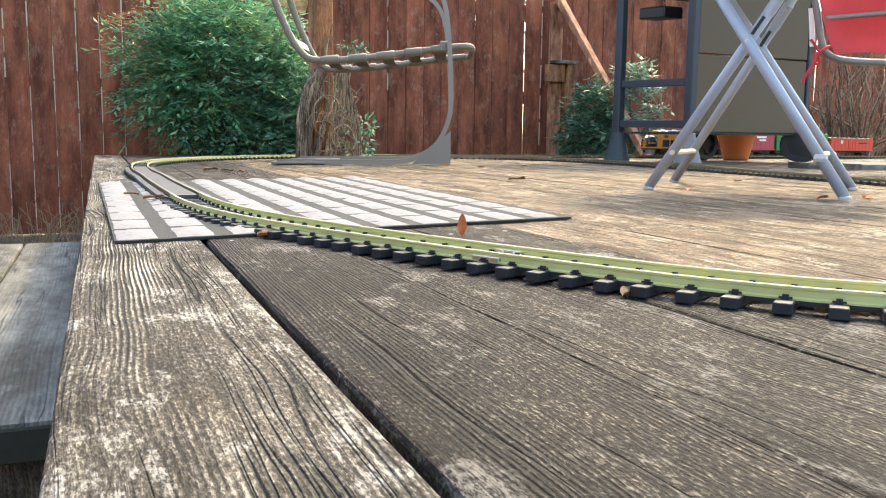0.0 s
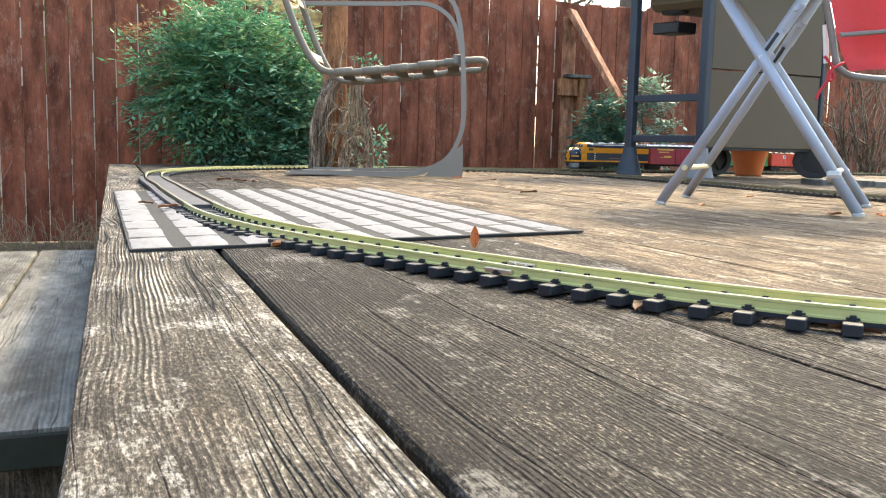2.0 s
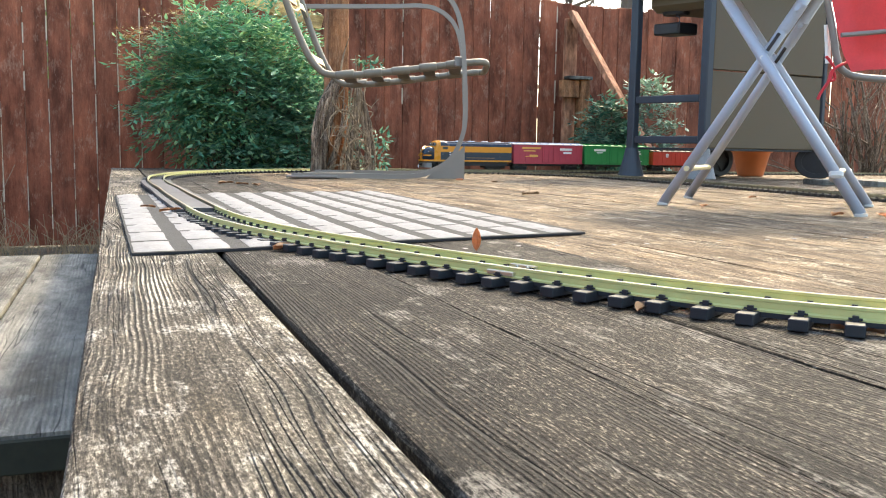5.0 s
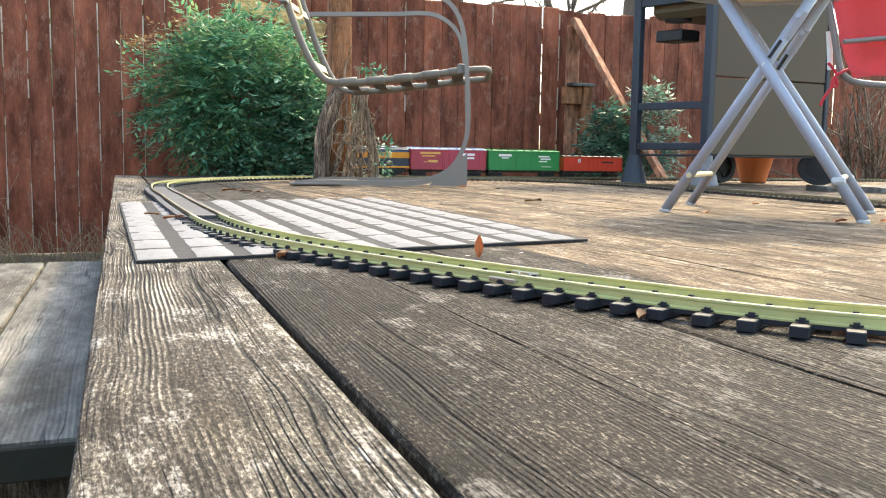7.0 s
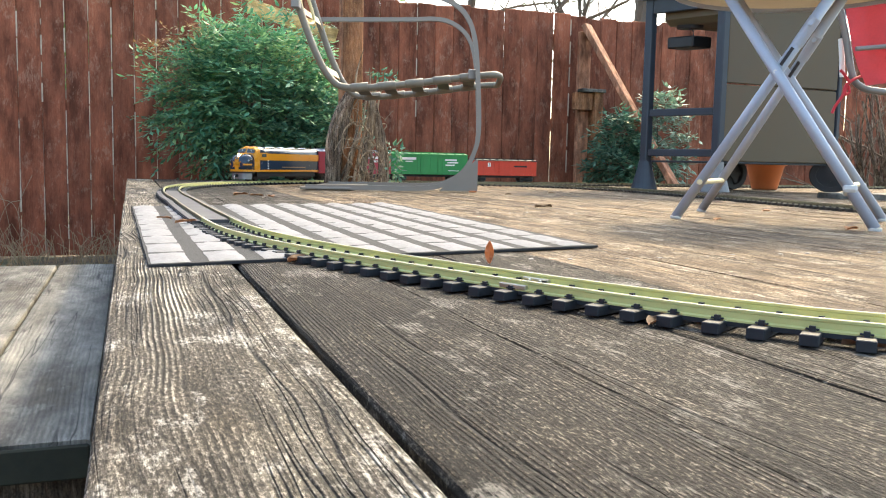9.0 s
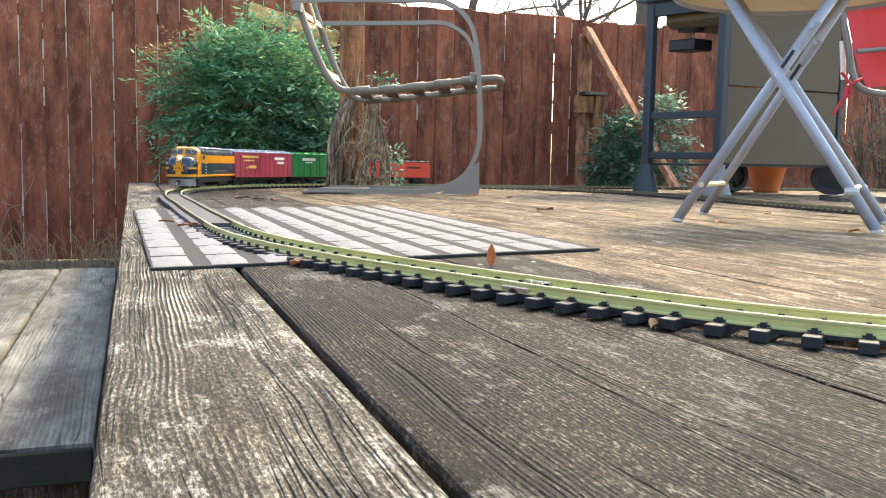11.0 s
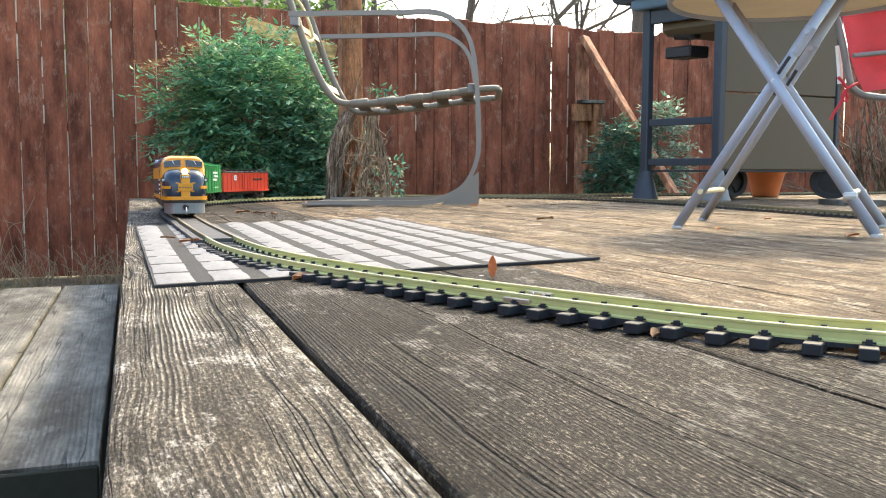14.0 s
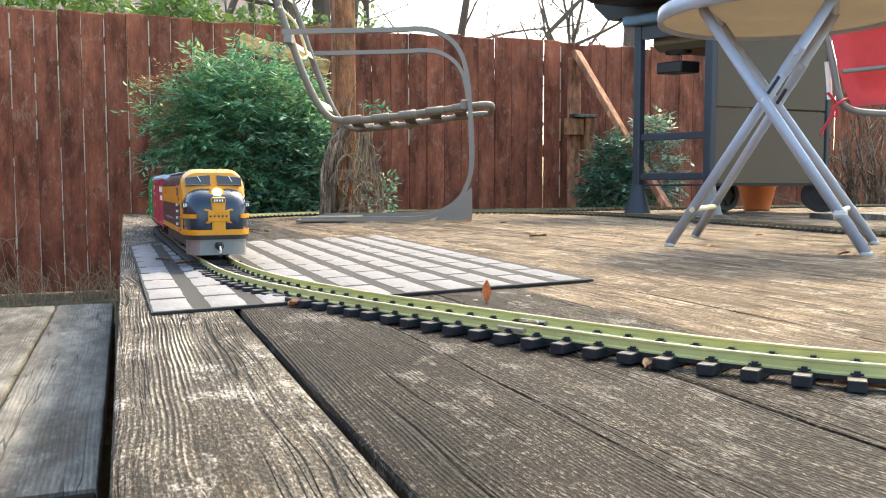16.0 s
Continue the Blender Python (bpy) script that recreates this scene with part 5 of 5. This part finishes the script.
        oval = [(xn + 0.0012 - 0.007 * (abs(0.012 * math.cos(u) + 0.020) / 0.03) ** 2, sy * (0.020 + 0.012 * math.cos(u)), 0.0865 + 0.0100 * math.sin(u)) for u in [2 * math.pi * q / 24 for q in range(24)]]
        part("badge_ring", tube(bmesh.new(), oval, 0.0021, 6, True), M_YELLOW, root)
        part("nose_stripe", round_nose(0.0610, 0.0010, 0.0, 0.0016, 0.0042, sy), M_YELLOW, root)
        part("sill", round_nose(0.0530, -0.0010, 0.0, 0.0018, 0.0034, sy), M_TRUCK, root)
        part("pilot", round_nose(0.0375, -0.0040, 0.3, 0.0015, 0.0125, sy), M_SILVER, root, "silver-grey pilot plate")
    part("badge_panel", boxed(xn - 0.002, xn + 0.0026, -0.0165, 0.0165, 0.0775, 0.0955, 0.0008), M_YELLOW, root)
    for k in range(5):
        part("letter_bar", boxed(xn + 0.0026, xn + 0.0031, -0.0145 + 0.0062 * k, -0.0115 + 0.0062 * k, 0.0850, 0.0880), M_BLUE, root)
    part("coupler", boxed(xn - 0.02, xn + 0.012, -0.006, 0.006, 0.034, 0.046, 0.003), M_TRUCK, root)
    part("coupler_hook", tubed(smooth_path([(xn + 0.010, 0, 0.040), (xn + 0.016, 0, 0.032), (xn + 0.012, 0, 0.024)], steps=4), 0.0018, 6), M_WHEEL, root)
    part("underframe", boxed(xr + 0.015, xn - 0.05, -0.030, 0.030, 0.040, 0.0565), M_TRUCK, root)
    truck(root, xr + 0.085, 0.12)
    truck(root, xn - 0.115, 0.12)
    return root


def boxcar(name, label, length, w, h, mat, roof_mat, marks, door):
    root = empty(name, label, "model freight car", "model train")
    x = length / 2
    body = bmesh.new()
    box(body, -x, x, -w / 2, w / 2, 0.052, h - 0.007, 0.0015)
    part("body", body, mat, root)
    bm = bmesh.new()
    prof = [(-w / 2 - 0.002, h - 0.008), (w / 2 + 0.002, h - 0.008), (w / 2 + 0.002, h - 0.0045), (0, h + 0.002), (-w / 2 - 0.002, h - 0.0045)]
    a = [bm.verts.new((-x - 0.002, p, q)) for p, q in prof]
    b = [bm.verts.new((x + 0.002, p, q)) for p, q in prof]
    bm.faces.new(a)
    bm.faces.new(list(reversed(b)))
    for i in range(5):
        bm.faces.new((a[i], a[(i + 1) % 5], b[(i + 1) % 5], b[i]))
    part("roof", bm, roof_mat, root)
    part("roof_walk", boxed(-x - 0.004, x + 0.004, -0.010, 0.010, h + 0.0022, h + 0.0052), roof_mat, root)
    for k in range(9):
        xx = -x + length * (k + 0.5) / 9
        part("roof_rib", boxed(xx - 0.0015, xx + 0.0015, -w / 2, w / 2, h - 0.003, h + 0.0012), roof_mat, root)
    part("underframe", boxed(-x + 0.01, x - 0.01, -0.022, 0.022, 0.038, 0.052), M_TRUCK, root)
    for sy in (-1, 1):
        y = sy * w / 2
        n = 12
        for k in range(n + 1):
            xx = -x + 0.004 + (length - 0.008) * k / n
            if abs(xx) < door / 2 + 0.012:
                continue
            part("side_rib", boxed(xx - 0.0012, xx + 0.0012, y - 0.0014, y + 0.0014, 0.054, h - 0.009), mat, root)
        dr = part("door", boxed(-door / 2, door / 2, y - 0.0035, y + 0.0035, 0.056, h - 0.012, 0.001), mat, root)
        for q in (-door / 2 + 0.012, door / 2 - 0.012, 0):
            part("door_bar", boxed(q - 0.0012, q + 0.0012, y - 0.0055, y + 0.0055, 0.058, h - 0.014), mat, dr)
        part("door_track", boxed(-door * 1.1, door * 1.1, y - 0.005, y + 0.005, h - 0.014, h - 0.0115), mat, root)
        part("sill", boxed(-x, x, y - 0.003, y + 0.003, 0.050, 0.056), mat, root)
        for (cx, cz, lw, lh, lm) in marks:
            f = 1 if sy < 0 else -1
            part("lettering", boxed(cx * f - lw / 2, cx * f + lw / 2, y - 0.0017, y + 0.0017, cz - lh / 2, cz + lh / 2), lm, root)
        for ex in (-x + 0.012, x - 0.012):
            for k in range(5):
                part("ladder_rung", boxed(ex - 0.008, ex + 0.008, y - 0.003, y + 0.003, 0.064 + 0.017 * k, 0.0655 + 0.017 * k), mat, root)
    for ex in (-x, x):
        part("end_rib", boxed(ex - 0.003, ex + 0.003, -w / 2 + 0.008, w / 2 - 0.008, 0.075, 0.080), mat, root)
        part("end_rib", boxed(ex - 0.003, ex + 0.003, -w / 2 + 0.008, w / 2 - 0.008, 0.105, 0.110), mat, root)
        part("coupler", boxed(ex - 0.012, ex + 0.012, -0.005, 0.005, 0.036, 0.044, 0.002), M_TRUCK, root)
        truck(root, ex * 0.74, 0.07)
    return root


LOCO = locomotive()
CAR1 = boxcar("boxcar", "maroon model boxcar with silver roof and white lettering", 0.420, 0.098, 0.158, M_MAROON, M_ROOF,
              [(-0.105, 0.133, 0.11, 0.010, M_GOLD), (-0.115, 0.118, 0.07, 0.006, M_GOLD), (-0.09, 0.092, 0.05, 0.012, M_GOLD), (0.105, 0.128, 0.075, 0.012, M_LETTER), (0.115, 0.110, 0.05, 0.010, M_LETTER), (-0.13, 0.088, 0.02, 0.004, M_GOLD)], 0.078)
CAR2 = boxcar("boxcar", "green model boxcar with white markings", 0.420, 0.098, 0.156, M_GREEN, M_GREEN,
              [(-0.115, 0.128, 0.075, 0.012, M_LETTER), (-0.115, 0.114, 0.04, 0.005, M_LETTER), (0.115, 0.124, 0.065, 0.008, M_LETTER), (0.125, 0.111, 0.06, 0.007, M_LETTER), (0.11, 0.098, 0.05, 0.007, M_LETTER), (0.13, 0.07, 0.06, 0.003, M_LETTER)], 0.105)
CAR3 = boxcar("refrigerator_car", "short bright red model reefer car with black roof", 0.370, 0.092, 0.133, M_RED, M_TRUCK,
              [(-0.09, 0.105, 0.016, 0.02, M_LETTER), (-0.09, 0.105, 0.006, 0.014, M_TRUCK), (0.09, 0.098, 0.075, 0.008, M_TRUCK), (0.0, 0.112, 0.05, 0.004, M_TRUCK), (0.0, 0.078, 0.05, 0.004, M_TRUCK), (0.0, 0.095, 0.004, 0.04, M_TRUCK)], 0.07)


# ---- small litter ----
def dry_leaf(x, y, rz, size, mat, label, stand=False, seed=0, z=0.0):
    rnd = random.Random(seed)
    bm = bmesh.new()
    n = 6
    rows = []
    for i in range(n + 1):
        f = i / n
        w = size * (0.20 if stand else 0.26) * math.sin(math.pi * min(1, f * 0.95 + 0.04)) ** 0.8
        zz = 0.05 * size * math.sin(f * 2.6) + rnd.uniform(0, 0.02) * size
        rows.append([bm.verts.new((size * (f - 0.5), s * w, zz + abs(s) * 0.10 * size * rnd.uniform(0.6, 1.4))) for s in (-1, 0, 1)])
    for a, b in zip(rows, rows[1:]):
        for j in range(2):
            bm.faces.new((a[j], a[j + 1], b[j + 1], b[j]))
    bmesh.ops.solidify(bm, geom=list(bm.faces), thickness=0.0006)
    m = pose(x, y, z + 0.001, 0, 0, rz)
    if stand:
        m = pose(x, y, size * 0.5, 0, -88, rz)
    thing("dry_leaf", bm, mat, label, "leaf", "fallen leaves", m=m)


B = "curled brown dry leaf lying on the deck"
dry_leaf(0.399, 0.985, 60, 0.026, M_LEAFORANGE, "curled orange leaf standing upright beside the mat", True, 1)
for i, (x, y, a, s, mm) in enumerate(((0.372, 0.612, 30, 0.028, M_LEAFBROWN), (0.412, 0.607, 80, 0.040, M_LEAFTAN), (0.450, 0.572, -30, 0.050, M_LEAFTAN), (0.462, 0.540, -50, 0.045, M_LEAFTAN), (0.482, 0.520, -35, 0.05, M_LEAFTAN),
                                      (0.458, 0.505, 140, 0.035, M_LEAFBROWN), (0.34, 0.80, 15, 0.02, M_LEAFBROWN), (0.20, 1.03, 10, 0.05, M_LEAFBROWN), (0.245, 0.99, 170, 0.04, M_LEAFBROWN), (0.10, 1.52, 20, 0.04, M_LEAFBROWN),
                                      (0.07, 1.62, 150, 0.03, M_LEAFBROWN), (1.20, 1.63, 40, 0.035, M_LEAFORANGE), (1.30, 1.36, 20, 0.05, M_LEAFORANGE), (1.38, 1.33, 60, 0.045, M_LEAFORANGE), (0.33, 2.75, 30, 0.06, M_LEAFBROWN),
                                      (0.40, 2.62, 100, 0.05, M_LEAFBROWN), (0.37, 2.70, 200, 0.045, M_LEAFBROWN), (1.02, 2.10, 10, 0.06, M_BARK), (1.08, 1.80, 70, 0.025, M_BARK), (1.30, 2.95, 20, 0.03, M_LEAFBROWN), (1.42, 2.75, 80, 0.03, M_LEAFBROWN),
                                      (1.55, 3.1, 0, 0.03, M_LEAFBROWN), (0.13, 2.9, 40, 0.04, M_TWIG), (1.75, 2.5, 30, 0.03, M_LEAFBROWN), (1.6, 1.95, 10, 0.03, M_LEAFORANGE))):
    dry_leaf(x, y, a, s * 0.9, mm, B if mm is not M_LEAFORANGE else "bright orange dry leaf lying on the deck", False, 50 + i, 0.007 if 1.1 < y < 2.2 and x < 0.62 else 0.0)


def dry_grass():
    rnd = random.Random(77)
    bm = bmesh.new()
    for k in range(260):
        x, y = rnd.uniform(-1.4, 0.1), rnd.uniform(4.7, 5.62)
        q = Vector((x, y, GROUND_Z))
        d = Vector((rnd.uniform(-0.6, 0.6), rnd.uniform(-0.6, 0.6), 1)).normalized()
        l = rnd.uniform(0.08, 0.28)
        tube(bm, [q, q + d * l * 0.6, q + d * l + Vector((rnd.uniform(-0.06, 0.06), 0, -0.03))], 0.0018, 3)
    thing("dry_grass", bm, M_GRASSY, "dry grass stalks along the fence foot", "grass", kind="stuff")
    bm = bmesh.new()
    for k in range(5):
        x = rnd.uniform(-0.75, -0.45)
        tube(bm, smooth_path([(x, 5.55, GROUND_Z), (x + rnd.uniform(-0.1, 0.15), 5.5, -0.2), (x + rnd.uniform(-0.2, 0.3), 5.5, rnd.uniform(-0.15, 0.15))], steps=4), 0.0018, 4)
    thing("bramble_stalks", bm, M_TWIG, "thin bare bramble stalks against the fence", "stalks", kind="stuff")


dry_grass()


# ---- boards, last ----
def deck():
    root = empty("deck_floor", "weathered grey-brown timber deck of parallel planks", "deck", kind="structure")
    rnd = random.Random(2)
    # board 0 silver-grey, 1 to 3 darker, the rest tan with painted-in sunlight
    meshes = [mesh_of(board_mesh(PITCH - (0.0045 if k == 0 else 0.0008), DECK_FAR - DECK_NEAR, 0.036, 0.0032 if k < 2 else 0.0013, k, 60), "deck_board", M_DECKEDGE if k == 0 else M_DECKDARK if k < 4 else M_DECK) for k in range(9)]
    n = int(DECK_RIGHT / PITCH)
    for i in range(n):
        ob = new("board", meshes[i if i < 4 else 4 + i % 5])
        ob.parent = root
        ob.matrix_basis = pose(i * PITCH + 0.0010, DECK_NEAR + rnd.uniform(-0.004, 0.004), -0.0002 - 0.0015 * rnd.random() * (i > 1), 0, 0, 0)
    for y in (0.15, 1.0, 1.9, 2.8, 3.7, 4.45):
        part("joist", boxed(0.045, DECK_RIGHT, y, y + 0.038, -0.18, -0.0385), M_JOIST, root)
    part("rim_joist", boxed(0.004, 0.042, DECK_NEAR, DECK_FAR - 0.05, -0.20, -0.0385, 0.004), M_JOIST, root)
    part("rim_joist", boxed(0.0, DECK_RIGHT, DECK_FAR - 0.045, DECK_FAR - 0.008, -0.20, -0.0385, 0.004), M_JOIST, root)
    for x, y in ((0.1, 0.4), (0.1, 2.6), (0.1, 4.4), (2.2, 4.4), (4.3, 4.4), (2.2, 0.4), (4.3, 0.4)):
        part("footing_post", boxed(x, x + 0.09, y - 0.09, y, GROUND_Z - 0.05, -0.18), M_JOIST, root)
    # screws
    bm = lathed([(0.0032, 0), (0.0032, 0.0008), (0.002, 0.0011)], 8)
    me = mesh_of(bm, "screw", M_GREYPL)
    for i in range(14):
        for y in (1.02, 1.92, 2.82, 0.17):
            for dx in (0.025, 0.1):
                ob = new("screw", me)
                ob.parent = root
                ob.matrix_basis = pose(i * PITCH + dx, y + rnd.uniform(-0.01, 0.01), -0.0012)


deck()


def lower_step():
    root = empty("step_floor", "lower landing of weathered grey planks beside the deck", "step", kind="structure")
    for i in range(6):
        ob = new("plank", mesh_of(board_mesh(PITCH + 0.0065, 1.44, 0.038, 0.004, 60 + i, 20), "step_board", M_STEP))
        ob.parent = root
        ob.matrix_basis = pose(-0.020 - (PITCH + 0.011) * (i + 1) + 0.003, 0.965, STEP_Z)
    # added end caps whose dark colour holds both moss and shade
    for i in range(6):
        x = -0.017 - (PITCH + 0.011) * (i + 1)
        part("plank_end", boxed(x + 0.001, x + PITCH + 0.0055, 0.959, 0.9645, STEP_Z - 0.037, STEP_Z - 0.003, 0.002), M_MOSSYSHADE, root)
    part("riser", boxed(-0.9, -0.02, 0.985, 1.02, STEP_Z - 0.16, STEP_Z - 0.039, 0.003), M_JOIST, root)
    part("riser", boxed(-0.9, -0.02, 2.33, 2.37, GROUND_Z - 0.02, STEP_Z - 0.039, 0.003), M_JOIST, root)
    for i in range(2):
        part("tread", board_mesh(0.9, 0.136, 0.038, 0.004, 70 + i, 4), M_JOIST, root, m=pose(-0.92, 0.985 - 0.142 * (i + 1), STEP_Z - 0.16))
    part("riser", boxed(-0.9, -0.02, 0.72, 0.74, GROUND_Z - 0.02, STEP_Z - 0.20, 0.003), M_JOIST, root)


lower_step()


def motions():
    """Each car rides on two points of the line; NOSE gives how far the nose has come."""
    cars = ((LOCO, 0.0, LOCO_L, 0.145), (CAR1, LOCO_L + 0.012, 0.420, 0.15), (CAR2, LOCO_L + 0.446, 0.420, 0.15), (CAR3, LOCO_L + 0.896, 0.370, 0.14))
    for ob, back, length, half in cars:
        rows = []
        for i in range(81):
            t = i * 0.2
            s = nose_at(t) - back - length / 2
            a, _ = on_line(s + half)
            b, _ = on_line(s - half)
            c = (a + b) / 2
            rows.append((t, pose(c.x, c.y, 0, 0, 0, math.degrees(math.atan2(a.y - b.y, a.x - b.x)))))
        walk(ob, rows)


NOSE = [(0.0, 4.064), (1.0, 4.354), (2.0, 4.648), (3.0, 4.934), (4.0, 5.228), (6.5, 5.962), (7.0, 6.115), (8.0, 6.415), (9.0, 6.715), (11.5, 7.49), (12.5, 7.82), (13.5, 8.16), (14.5, 8.515), (15.5, 8.88), (16.0, 9.065)]


def nose_at(t):
    """Smooth run through the marks."""
    n = len(NOSE)
    i = max(k for k in range(n - 1) if NOSE[k][0] <= t + 1e-9)

    def slope(k):
        a, b = NOSE[max(k - 1, 0)], NOSE[min(k + 1, n - 1)]
        return (b[1] - a[1]) / (b[0] - a[0])
    (t0, s0), (t1, s1) = NOSE[i], NOSE[i + 1]
    h = t1 - t0
    u = (t - t0) / h
    return s0 * (2 * u ** 3 - 3 * u ** 2 + 1) + h * slope(i) * (u ** 3 - 2 * u ** 2 + u) + s1 * (3 * u ** 2 - 2 * u ** 3) + h * slope(i + 1) * (u ** 3 - u ** 2)


motions()
